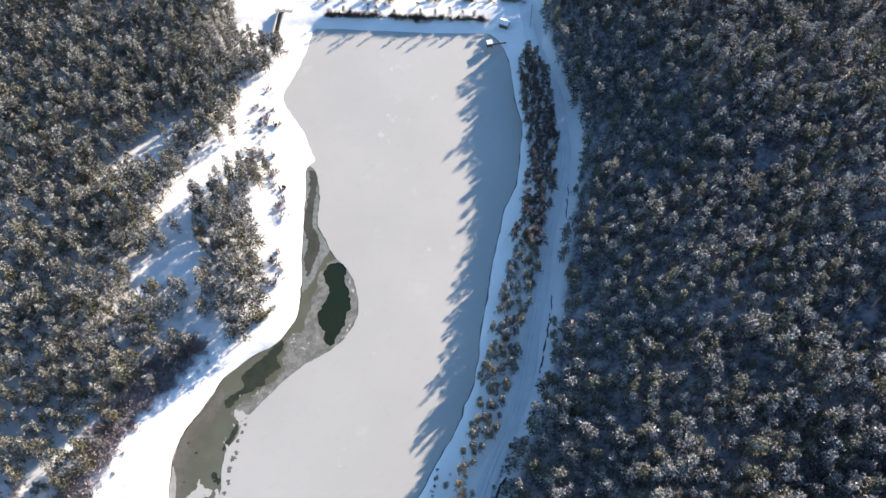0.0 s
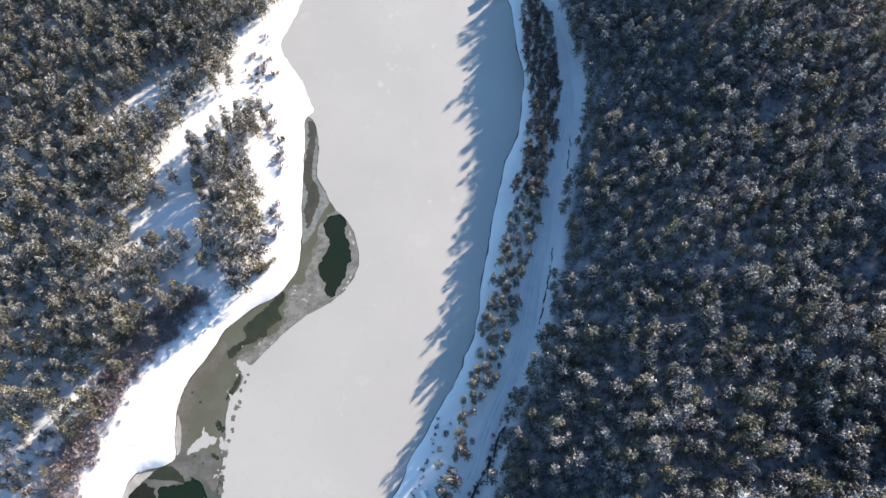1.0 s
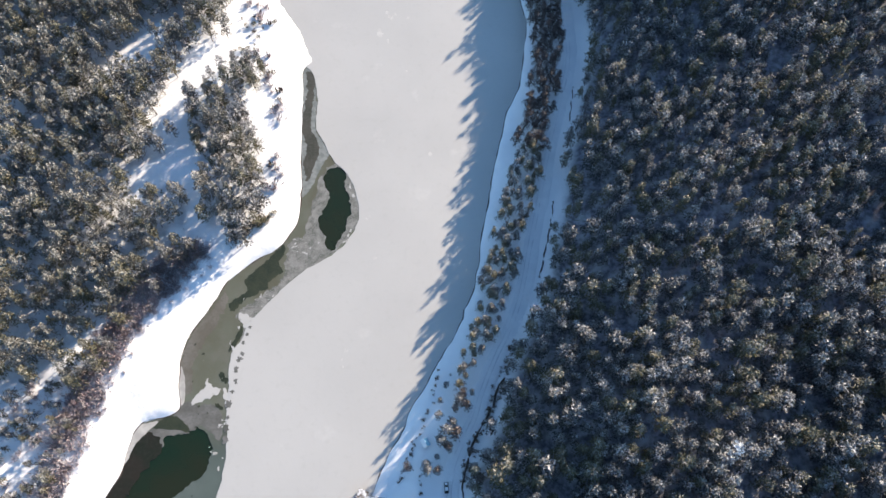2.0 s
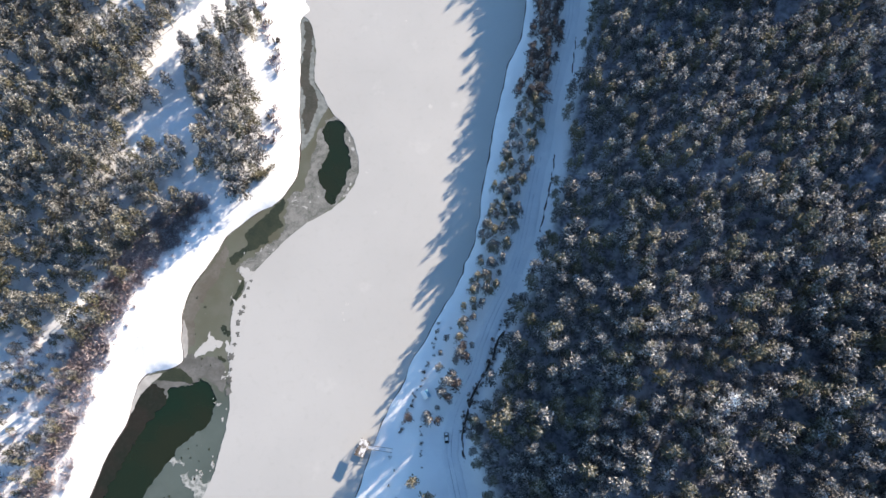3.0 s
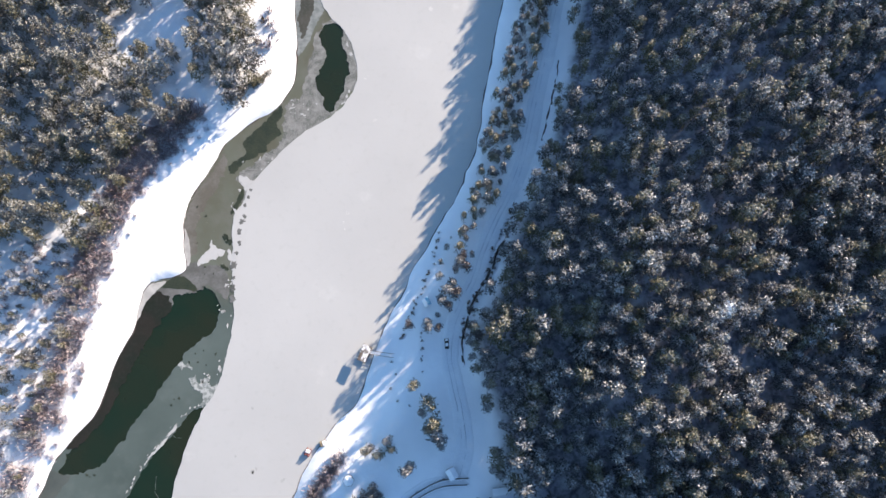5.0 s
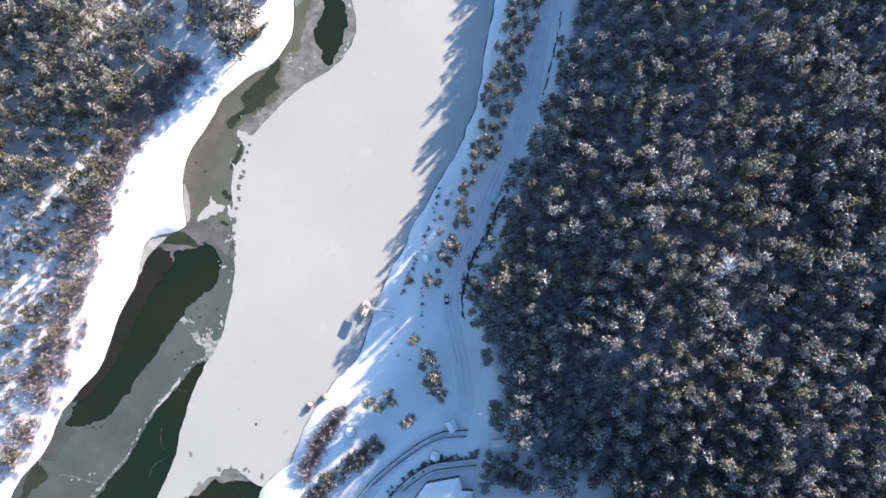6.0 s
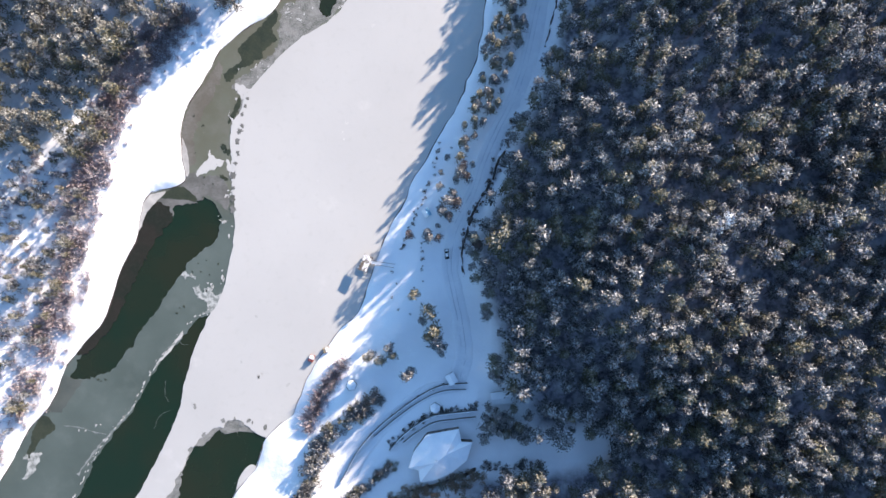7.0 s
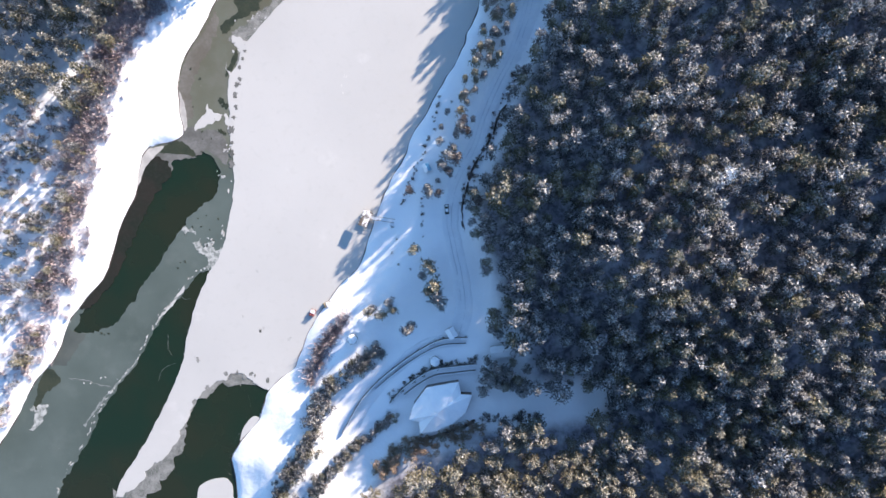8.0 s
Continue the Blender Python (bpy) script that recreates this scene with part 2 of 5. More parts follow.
POOL_SOUTH = [
    (-108.5, -73.9), (-105.2, -67.2), (-99.6, -64.0), (-92.3, -60.3), (-86.2, -62.7), (-82.7, -68.0), (-85.6, -77.3), (-88.4, -83.5), (-92.3, -89.6),
    (-93.2, -96.9), (-90.7, -101.8), (-89.2, -111.6), (-93.0, -128.7), (-110.1, -128.8), (-129.6, -129.0), (-132.2, -114.3), (-122.5, -105.0), (-117.6, -100.0),
    (-115.2, -92.2), (-110.9, -84.9),
]
DARK_STRIP = [
    (-97.4, 93.8), (-95.9, 91.2), (-94.0, 91.7), (-88.8, 97.3), (-81.3, 101.4), (-79.6, 105.5), (-74.2, 110.2), (-76.5, 114.3), (-73.9, 119.3),
    (-75.2, 123.5), (-79.9, 117.9), (-83.5, 114.3), (-87.1, 110.1), (-91.5, 106.0), (-89.1, 101.4), (-93.9, 97.9),
]
SLUSH_B = [
    (-72.0, 125.7), (-67.3, 126.9), (-62.4, 122.1), (-59.3, 113.0), (-66.2, 106.9), (-71.1, 101.5), (-76.2, 93.9), (-82.3, 85.9), (-85.7, 79.6),
    (-89.8, 78.0), (-91.5, 80.1), (-88.0, 86.7), (-93.1, 88.0), (-92.1, 91.2), (-86.1, 95.5), (-81.2, 100.1), (-74.0, 106.9), (-73.2, 115.1),
]
SHORE_BAND = [
    (-99.3, 100.8), (-100.9, 98.1), (-106.4, 88.7), (-112.2, 79.5), (-114.9, 70.6), (-115.5, 61.9), (-114.8, 54.4), (-109.3, 54.4), (-109.6, 62.0),
    (-108.8, 69.6), (-106.8, 75.8), (-101.7, 84.0), (-99.7, 90.1), (-97.8, 95.4),
]
MELT_PLAIN = [
    (-113.1, 48.9), (-108.9, 50.6), (-105.2, 48.9), (-99.0, 49.5), (-95.2, 45.7), (-93.5, 39.5), (-94.3, 34.1), (-96.8, 36.5), (-98.6, 38.3),
    (-102.4, 40.0), (-106.7, 38.0), (-112.1, 37.4), (-114.3, 41.9),
]
SHELF_SOUTH = [
    (-115.2, 65.7), (-113.4, 63.2), (-112.0, 59.4), (-111.2, 51.9), (-111.8, 48.9), (-113.4, 50.4), (-115.1, 56.9),
]
SHELF_NORTH = [
    (-132.1, 38.9), (-128.2, 40.9), (-121.0, 42.4), (-123.6, 39.5), (-126.7, 36.0), (-129.6, 32.1), (-131.2, 26.8), (-132.7, 24.9), (-133.4, 30.9),
]
SHELF_GREY = [
    (-125.7, 36.3), (-121.2, 40.0), (-111.3, 39.0), (-107.5, 37.6), (-116.9, 36.1), (-117.4, 31.7), (-123.7, 31.2), (-129.3, 29.2), (-128.7, 32.6),
]
WET_BANK = [
    (-123.7, 39.9), (-119.1, 43.4), (-113.8, 44.4), (-109.6, 41.5), (-107.3, 38.1), (-111.3, 38.5), (-117.4, 39.0),
]
NOTCH = [
    (-90.3, 84.1), (-89.2, 81.0), (-91.3, 76.7), (-94.1, 72.6), (-95.2, 73.4), (-93.3, 77.2), (-91.5, 81.8),
]
SHORE_POOL = [
    (-173.2, -57.3), (-170.1, -54.0), (-166.1, -57.2), (-165.0, -59.6), (-167.7, -62.4), (-171.8, -65.7), (-174.3, -71.2), (-176.7, -71.3),
]
SHADE_ICE = [
    (-164.4, -37.2), (-157.6, -38.8), (-154.1, -39.8), (-159.0, -46.6), (-163.8, -54.9), (-166.2, -55.8), (-168.3, -52.6), (-169.3, -54.9), (-166.3, -45.5),
]
WHITE_A = [
    (-92.0, 90.1), (-89.7, 89.6), (-86.0, 88.0), (-86.0, 84.6), (-89.3, 84.3), (-91.6, 87.2),
]
WHITE_B = [
    (-102.4, 60.7), (-101.1, 58.2), (-99.0, 56.5), (-96.0, 55.5), (-97.4, 53.2), (-99.4, 54.5), (-100.8, 51.9), (-104.7, 50.7), (-107.2, 49.4),
    (-107.7, 51.2), (-105.4, 53.9), (-103.5, 56.9),
]
WHITE_C = [
    (-94.3, 78.2), (-92.6, 71.6), (-91.2, 72.6), (-88.4, 78.2), (-86.4, 79.3), (-85.2, 73.2), (-87.8, 62.1), (-88.6, 54.5), (-89.4, 49.0),
    (-90.7, 44.0), (-92.1, 43.0), (-93.3, 49.0), (-95.0, 54.5), (-94.6, 56.5), (-93.0, 54.5), (-92.9, 64.5),
]
WHITE_D = [
    (-107.5, 0.7), (-105.3, 1.5), (-104.2, -1.0), (-100.4, 1.5), (-98.9, 0.3), (-99.8, -2.6), (-95.9, -2.6), (-97.2, -6.5), (-100.5, -10.8),
    (-102.4, -10.4), (-101.6, -6.5), (-105.6, -2.7),
]
WHITE_E = [
    (-112.8, 6.3), (-110.9, 7.0), (-106.9, 6.1), (-107.4, 4.8), (-110.1, 5.1), (-111.2, 3.6),
]
LIP_A = [
    (-122.3, -31.5), (-117.7, -26.7), (-112.7, -20.0), (-111.8, -19.1),
]
LIP_B = [
    (-154.4, -79.0), (-150.4, -72.5), (-146.0, -66.9), (-141.0, -61.3), (-137.0, -56.6), (-133.4, -51.9), (-132.0, -50.0),
]
CRACK_A = [
    (-161.2, -58.6), (-154.8, -59.0), (-148.7, -60.9), (-142.9, -61.7),
]
CRACK_B = [
    (-123.0, -59.3), (-121.7, -56.0), (-119.5, -53.0), (-115.7, -51.5),
]
CRACK_C = [
    (-118.6, -39.3), (-118.9, -44.0), (-117.3, -48.0),
]
CRACK_D = [
    (-114.1, -21.5), (-112.1, -23.4), (-109.1, -23.8),
]
SPOTS = [
    (-88.6, 71.6), (-89.8, 69.1), (-90.4, 64.6), (-91.1, 55.0), (-92.1, 49.5), (-91.8, 39.6), (-86.5, 83.6), (-87.4, 80.3), (-88.8, 76.5),
    (-91.7, 44.0), (-91.9, 35.1), (-90.2, 59.5),
]
SPECKS = [
    (-97.4, 11.0), (-102.6, 12.4), (-101.1, 6.3), (-111.7, -7.5), (-114.8, -10.4), (-104.8, 7.5), (-108.5, 7.5), (-105.8, 71.5), (-109.9, 75.8),
    (-108.8, 59.4), (-104.7, 48.7), (-104.8, 40.0), (-104.5, 45.4), (-100.6, 45.7), (-146.2, -39.5), (-144.3, -38.8), (-147.5, -38.8), (-106.2, 11.2),
    (-113.7, -8.0),
]
HOLES = [
    (-96.3, 62.0), (-94.9, 60.0), (-96.8, 49.0), (-95.3, 48.0),
]
FLOE_A = [
    (-87.2, -85.2), (-86.0, -79.8), (-81.9, -74.4), (-78.5, -75.3), (-79.9, -80.2), (-83.6, -83.7),
]
FLOE_B = [
    (-105.6, -107.3), (-102.9, -103.1), (-98.1, -101.4), (-92.0, -101.8), (-90.0, -109.1), (-89.9, -121.3), (-102.8, -121.4),
]
DARK_NORTH = [
    (-71.2, 220.2), (-70.8, 208.1), (-71.2, 196.3), (-70.9, 184.9), (-68.2, 176.0), (-68.8, 167.2), (-67.5, 158.6), (-65.6, 157.5), (-63.9, 165.0),
    (-62.1, 173.8), (-63.1, 180.4), (-66.6, 187.2), (-66.9, 198.7), (-66.4, 210.5), (-67.8, 220.7),
]
PALE_NORTH = [
    (-73.4, 221.5), (-72.6, 206.6), (-71.8, 185.6), (-70.8, 169.0), (-69.4, 150.0), (-65.0, 152.0), (-60.5, 164.0), (-57.0, 172.5), (-60.2, 178.9),
    (-64.7, 187.3), (-65.0, 203.0), (-67.0, 213.8), (-69.5, 221.8),
]
SHALLOWS = [
    (-128.0, 38.0), (-131.4, 34.0), (-133.0, 27.7), (-134.0, 20.0), (-138.8, 11.4), (-142.4, 0.4), (-145.9, -11.9), (-150.8, -19.2), (-157.6, -27.8),
    (-152.0, -27.5), (-147.0, -22.0), (-141.0, -14.0), (-136.0, -2.0), (-131.5, 8.0), (-127.0, 17.0), (-122.5, 24.0), (-118.0, 31.0), (-121.0, 36.5),
]
WHITE_F = [(-171.7, -69.4), (-171.1, -71.8), (-172.8, -76.5), (-175.1, -80.1), (-177.4, -80.8), (-175.7, -75.4), (-176.4, -70.6), (-178.2, -73.0)]
SMEARS = [
    (-32.6, 245.0, 1.9), (-29.9, 256.4, 1.5), (-4.6, 271.9, 1.7), (-28.1, 296.1, 2.4), (-19.7, 255.2, 1.0), (-43.2, 74.6, 1.0), (-19.5, 221.8, 0.9), (-7.4, 172.8, 1.1),
    (-44.2, 66.7, 0.8), (-36.1, 138.5, 0.7), (-26.9, 259.3, 1.3), (-29.3, 239.1, 1.0), (-47.4, 37.6, 0.7), (-31.7, 116.9, 0.8), (-55.3, 47.4, 0.7),
]
SMUDGES = [(-79.0, -37.0), (-107.0, -48.9), (-66.3, -40.6), (-86.4, -31.0), (-80.4, -11.4), (-77.5, -36.0)]
TONGUE_SPOTS = [(-107.6, -68.3), (-91.1, -56.6), (-88.7, -55.1), (-85.5, -57.0), (-82.7, -55.8), (-81.0, -56.5), (-75.4, -58.6), (-93.5, -55.9), (-101.8, -61.9), (-78.8, -37.4), (-105.7, -50.0)]
ROAD = [
    (49.9, 354.2), (51.7, 324.1), (58.2, 296.1), (64.4, 269.8), (65.5, 245.2), (64.1, 222.1), (58.7, 200.4), (52.5, 176.6), (47.6, 154.3),
    (43.7, 136.3), (39.9, 119.2), (35.3, 97.9), (29.8, 82.1), (23.3, 69.3), (17.0, 54.3), (13.2, 42.1), (5.9, 27.8), (2.8, 14.0),
    (2.9, 8.7), (5.6, -3.4), (8.1, -15.4), (9.2, -27.4), (6.8, -37.1),
]
ROAD_LOW = [
    (7.5, -39.2), (-5.6, -42.2), (-16.3, -49.0), (-25.8, -58.6), (-34.1, -68.7), (-43.6, -85.1), (-55.4, -99.5), (-67.3, -114.0), (-83.9, -135.6),
]
TREE_EDGE_R = [
    (59.3, 353.0), (59.3, 323.0), (61.0, 299.6), (66.8, 281.8), (70.2, 264.7), (71.4, 244.4), (70.5, 225.1), (67.4, 210.4), (62.6, 196.2),
    (57.2, 172.7), (52.6, 150.7), (49.1, 132.9), (44.5, 116.1), (40.7, 97.6), (30.8, 76.7), (24.6, 61.6), (20.9, 46.8), (15.5, 36.0),
    (8.7, 23.1), (9.6, 7.2), (14.5, -5.7), (17.7, -20.1), (18.7, -29.7), (18.3, -38.3), (29.2, -40.4), (30.4, -48.8), (36.5, -60.7),
    (49.7, -62.0), (64.1, -60.0), (65.4, -63.8), (42.6, -69.5), (14.4, -72.0), (-0.5, -81.4), (-14.9, -83.9), (-29.2, -94.8), (-43.5, -108.2),
    (-53.0, -126.2),
]
STRIP = [
    (43.7, 302.9), (53.7, 302.9), (58.9, 282.7), (60.5, 261.5), (61.7, 237.4), (59.3, 214.7), (53.0, 190.0), (48.9, 173.3), (43.8, 151.2),
    (39.2, 133.4), (34.1, 122.0), (34.2, 108.4), (30.3, 97.8), (23.4, 80.3), (15.8, 70.7), (12.0, 59.1), (3.8, 56.8), (9.9, 75.4),
    (14.5, 95.3), (17.4, 108.3), (23.1, 127.6), (28.6, 145.1), (32.3, 166.8), (39.1, 190.0), (43.1, 207.5), (46.1, 233.5), (44.9, 265.6),
    (43.8, 287.1),
]
TREE_EDGE_L = [
    (-126.9, 360.5), (-124.2, 330.0), (-117.0, 315.5), (-95.8, 308.4), (-93.0, 299.2), (-100.0, 288.0), (-110.1, 266.4), (-115.9, 251.9), (-109.7, 242.0),
    (-131.1, 222.7), (-134.5, 206.0), (-139.5, 192.0), (-142.0, 181.0), (-135.0, 176.5), (-129.2, 195.6), (-115.1, 217.2), (-107.0, 223.5), (-92.5, 223.5),
    (-92.7, 206.3), (-99.4, 190.5), (-89.3, 183.7), (-84.3, 157.8), (-85.8, 144.1), (-81.7, 137.2), (-92.2, 120.9), (-101.6, 120.1), (-117.7, 112.6),
    (-128.6, 96.3), (-139.1, 83.1), (-141.1, 66.4), (-150.6, 46.5), (-151.7, 29.7), (-158.7, 13.4), (-161.6, -4.6), (-165.1, -18.1), (-160.5, -21.6),
    (-174.8, -50.7), (-184.3, -70.1), (-203.5, -96.8), (-241.7, -152.7),
]
GLADE_A = [
    (-148.7, 160.4), (-134.8, 166.7), (-123.1, 171.5), (-114.8, 160.4), (-116.4, 149.6), (-131.7, 151.1), (-142.1, 142.6), (-146.7, 145.0),
]
GLADE_B = [
    (-129.4, 131.4), (-119.4, 130.5), (-106.3, 130.6), (-99.3, 127.9), (-101.2, 123.5), (-113.6, 124.3), (-126.8, 125.2),
]
GLADE_C = [
    (-163.1, 222.3), (-147.3, 233.7), (-142.8, 226.1), (-158.9, 216.8),
]
SPARSE_L = [
    (-191.1, 55.8), (-160.3, 60.9), (-148.4, 46.2), (-150.7, 29.5), (-157.6, 13.3), (-164.0, -17.9), (-187.8, -79.3), (-223.9, -65.1), (-224.8, 54.9),
    (-188.8, 55.2),
]
BRUSH = [
    (-115.5, 116.8), (-129.3, 101.7), (-139.5, 92.3), (-142.8, 79.2), (-149.1, 61.3), (-154.2, 46.5), (-157.3, 27.3), (-160.3, 8.9), (-165.4, -11.9),
    (-179.6, -50.7),
]
ROOF = [
    (-13.8, -72.1), (-11.9, -65.8), (-6.6, -58.7), (6.8, -56.2), (7.8, -61.4), (12.5, -61.6), (10.0, -69.1), (4.1, -73.9), (-2.9, -77.0),
    (-9.0, -78.0), (-9.8, -73.0),
]
PLAZA_TREES = [
    (-6.3, -19.1), (-25.9, -29.0), (-29.8, -26.4), (-22.6, -24.0), (-14.8, -35.2),
]
HEDGE = [
    (-26.8, -44.4), (-34.4, -50.5), (-43.9, -57.8), (-50.6, -63.8), (-54.6, -73.4), (-56.9, -85.5), (-62.9, -95.1), (-67.6, -104.7), (-72.3, -119.2),
]
HEDGE_UP = [
    (-22.1, -71.5), (-26.8, -76.3), (-33.9, -82.3), (-41.0, -89.5), (-50.5, -99.1), (-57.5, -108.7),
]
WALL_A = [
    (10.1, -38.7), (-0.9, -39.8), (-10.4, -44.6), (-19.9, -51.4), (-28.2, -58.6), (-35.3, -67.1), (-42.4, -80.3),
]
WALL_B = [
    (13.1, -49.8), (4.0, -51.0), (-4.3, -52.3), (-11.5, -56.4), (-16.9, -60.7), (-22.1, -66.7),
]
TRACK = [(-169.7, 59.0), (-156.7, 71.7), (-143.7, 87.6), (-132.2, 100.3), (-121.2, 110.9)]
STREAK_A = [(-172.4, 213.8), (-161.4, 224.9), (-147.0, 245.9)]
STREAK_B = [(-122.6, 266.3), (-113.8, 271.8), (-102.3, 282.6)]
CORRIDOR = [(-131, 193), (-127, 176), (-121, 160), (-118, 145), (-116, 129), (-106, 124)]
TRACK_B = [(-202.3, -65.0), (-188.1, -43.7), (-173.8, -31.1), (-155.9, -17.8)]
SLUSH_A = [
    (-61.9, 112.5), (-67.7, 118.0), (-65.4, 127.9), (-63.9, 139.5), (-61.6, 153.2), (-58.2, 162.6), (-52.8, 167.4), (-47.1, 163.2),
    (-42.9, 154.6), (-41.1, 147.1), (-40.8, 135.1), (-45.5, 125.9), (-52.0, 118.6),
]


# ---------------------------------------------------------------- tools for the plan
def smooth(points, step=1.5, wobble=0.0, seed=0, closed=False):
    """A Catmull-Rom curve through the points, with an uneven edge."""
    p = [np.array(v, float) for v in points]
    p = [p[-1], *p, p[0], p[1]] if closed else [2 * p[0] - p[1], *p, 2 * p[-1] - p[-2]]
    out = []
    for a, b, c, d in zip(p, p[1:], p[2:], p[3:]):
        n = max(1, int(np.linalg.norm(c - b) / step))
        for i in range(n):
            t = i / n
            out.append(0.5 * (2 * b + (c - a) * t + (2 * a - 5 * b + 4 * c - d) * t * t + (3 * b - a - 3 * c + d) * t ** 3))
    if not closed:
        out.append(p[-2])
    if wobble:
        out = [q + wobble * np.array(noise.noise_vector((q[0] * 0.21, q[1] * 0.21, seed)))[:2]
               + 0.45 * wobble * np.array(noise.noise_vector((q[0] * 0.55, q[1] * 0.55, seed + 5)))[:2] for q in out]
    return np.array(out)


def distance(x, y, line, closed=False):
    """How far each of the places x, y lies from a line."""
    line = np.array(line, float)
    nxt = np.roll(line, -1, 0) if closed else line[1:]
    best = np.full(x.shape, 1e9)
    for (ax, ay), (bx, by) in zip(line, nxt):
        dx, dy = bx - ax, by - ay
        t = np.clip(((x - ax) * dx + (y - ay) * dy) / (dx * dx + dy * dy + 1e-9), 0, 1)
        best = np.minimum(best, (x - ax - t * dx) ** 2 + (y - ay - t * dy) ** 2)
    return np.sqrt(best)


def inside(x, y, polygon):
    p = np.array(polygon, float)
    r = np.zeros(x.shape, bool)
    for (ax, ay), (bx, by) in zip(p, np.roll(p, -1, 0)):
        if ay != by:
            r ^= ((ay > y) != (by > y)) & (x < (bx - ax) * (y - ay) / (by - ay) + ax)
    return r


def step_up(v, low, high):
    t = np.clip((v - low) / (high - low), 0, 1)
    return t * t * (3 - 2 * t)


def waves(x, y, size, seed):
    """A soft random height, about -1 to 1, of bumps of that size."""
    rng = np.random.default_rng(seed)
    total = np.zeros(np.shape(x))
    for k in range(9):
        a, ph, f = rng.uniform(0, 6.28), rng.uniform(0, 6.28), rng.uniform(0.6, 1.6) * 6.28 / size
        total = total + np.sin(f * (np.cos(a) * x + np.sin(a) * y) + ph)
    return total / 4.5


LEFT = smooth(LEFT_SHORE, 3, 0.6, 1)
RIGHT = smooth(RIGHT_SHORE, 3, 0.7, 2)
LAKE = np.concatenate([LEFT[::-1], np.array(DAM_TOE[1:-1]), RIGHT])
WOOD_R = np.concatenate([smooth(TREE_EDGE_R, 4), [(-60, -400), (900, -400), (900, 700), (60, 700)]])
WOOD_L = np.concatenate([smooth(TREE_EDGE_L, 4), [(-260, -400), (-900, -400), (-900, 700), (-125, 700)]])


# hill tilts invented to steer the sunlight: place, steepness along the sun's way (rising: shaded), reach
LIGHT_TILTS = [
    (108, 32, -0.26, 26), (65, 26, -0.14, 18), (148, -4, -0.26, 22), (112, -86, -0.26, 20), (152, -86, -0.18, 20), (75, 180, -0.1, 20),
    (162, 88, 0.12, 26), (120, 115, 0.14, 24), (62, -48, 0.3, 24), (140, 236, 0.3, 34), (128, 290, 0.2, 26), (195, 232, 0.14, 24), (56, -8, 0.1, 15),
]


# bumps invented to shade the trees behind them: place, height, reach
SHADE_BUMPS = [(82, -16, 6.0, 15), (92, 212, 1.5, 20)]


def light_relief(x, y):
    total = np.zeros(np.shape(x))
    for px, py, steep, wide in LIGHT_TILTS:
        u, v = x - px, y - py
        total = total + steep * (u * math.sin(SUN_AZ) + v * math.cos(SUN_AZ)) * np.exp(-(u * u + v * v) / (2 * wide * wide))
    for px, py, tall, wide in SHADE_BUMPS:
        total = total + tall * np.exp(-((x - px) ** 2 + (y - py) ** 2) / (2 * wide * wide))
    return total


def ground_height(x, y):
    x, y = np.asarray(x, float), np.asarray(y, float)
    d_left, d_right = distance(x, y, LEFT), distance(x, y, RIGHT)
    d_dam = distance(x, y, DAM_TOE)
    wet = inside(x, y, LAKE)
    edge = distance(x, y, WOOD_R, True)
    up = np.where(inside(x, y, WOOD_R), edge, 0)
    right = 1.1 * step_up(d_right, 0, 3) + 3.4 * step_up(d_right, 2, 20) + 2.0 * step_up(d_right, 40, 75)
    steep = 1 + 0.06 * step_up(y, 150, 230)
    foot = 0.235 + 0.19 * step_up(y, 8, 42) + 0.07 * step_up(y, 45, 75) - 0.02 * step_up(y, 115, 150)
    right = right + steep * (foot * np.minimum(up, 60) + (0.15 - 0.18 * step_up(y, 10, 50) + 0.3 * step_up(y, 105, 175)) * np.clip(up - 60, 0, 90) + 0.12 * np.maximum(up - 150, 0) * np.exp(-np.maximum(up - 150, 0) / 500))
    right = right + (1.2 * waves(x, y, 48, 3) + light_relief(x, y)) * step_up(up, 8, 50)
    left = 0.9 * step_up(d_left, 0, 2.5) + 1.8 * step_up(d_left, 2, 25) + 0.10 * np.maximum(d_left - 22, 0) * np.exp(-d_left / 900)
    beyond = y - np.interp(x, [-78, 26], [328.4, 324.6])
    dam = np.clip(beyond * 0.4, 0, 2.9) - 0.45 * np.clip(beyond - 24, 0, 26)
    weights = [1 / (d + 0.5) ** 4 for d in (d_left, d_right, d_dam)]
    land = (weights[0] * left + weights[1] * right + weights[2] * dam) / sum(weights)
    land = land + (0.25 * waves(x, y, 14, 1) + 0.9 * waves(x, y, 60, 2)) * step_up(np.minimum(d_left, d_right), 4, 30) * step_up(d_dam, 2, 40)
    shore = np.minimum(np.minimum(d_left, d_right), d_dam)
    return np.where(wet, -np.minimum(shore * 0.6, 4), np.maximum(land, np.minimum(shore * 0.5, 0.3)))


def height(x, y):
    return float(ground_height(np.array([x]), np.array([y]))[0])


def heights(points):
    a = np.array(points, float)
    return ground_height(a[:, 0], a[:, 1])


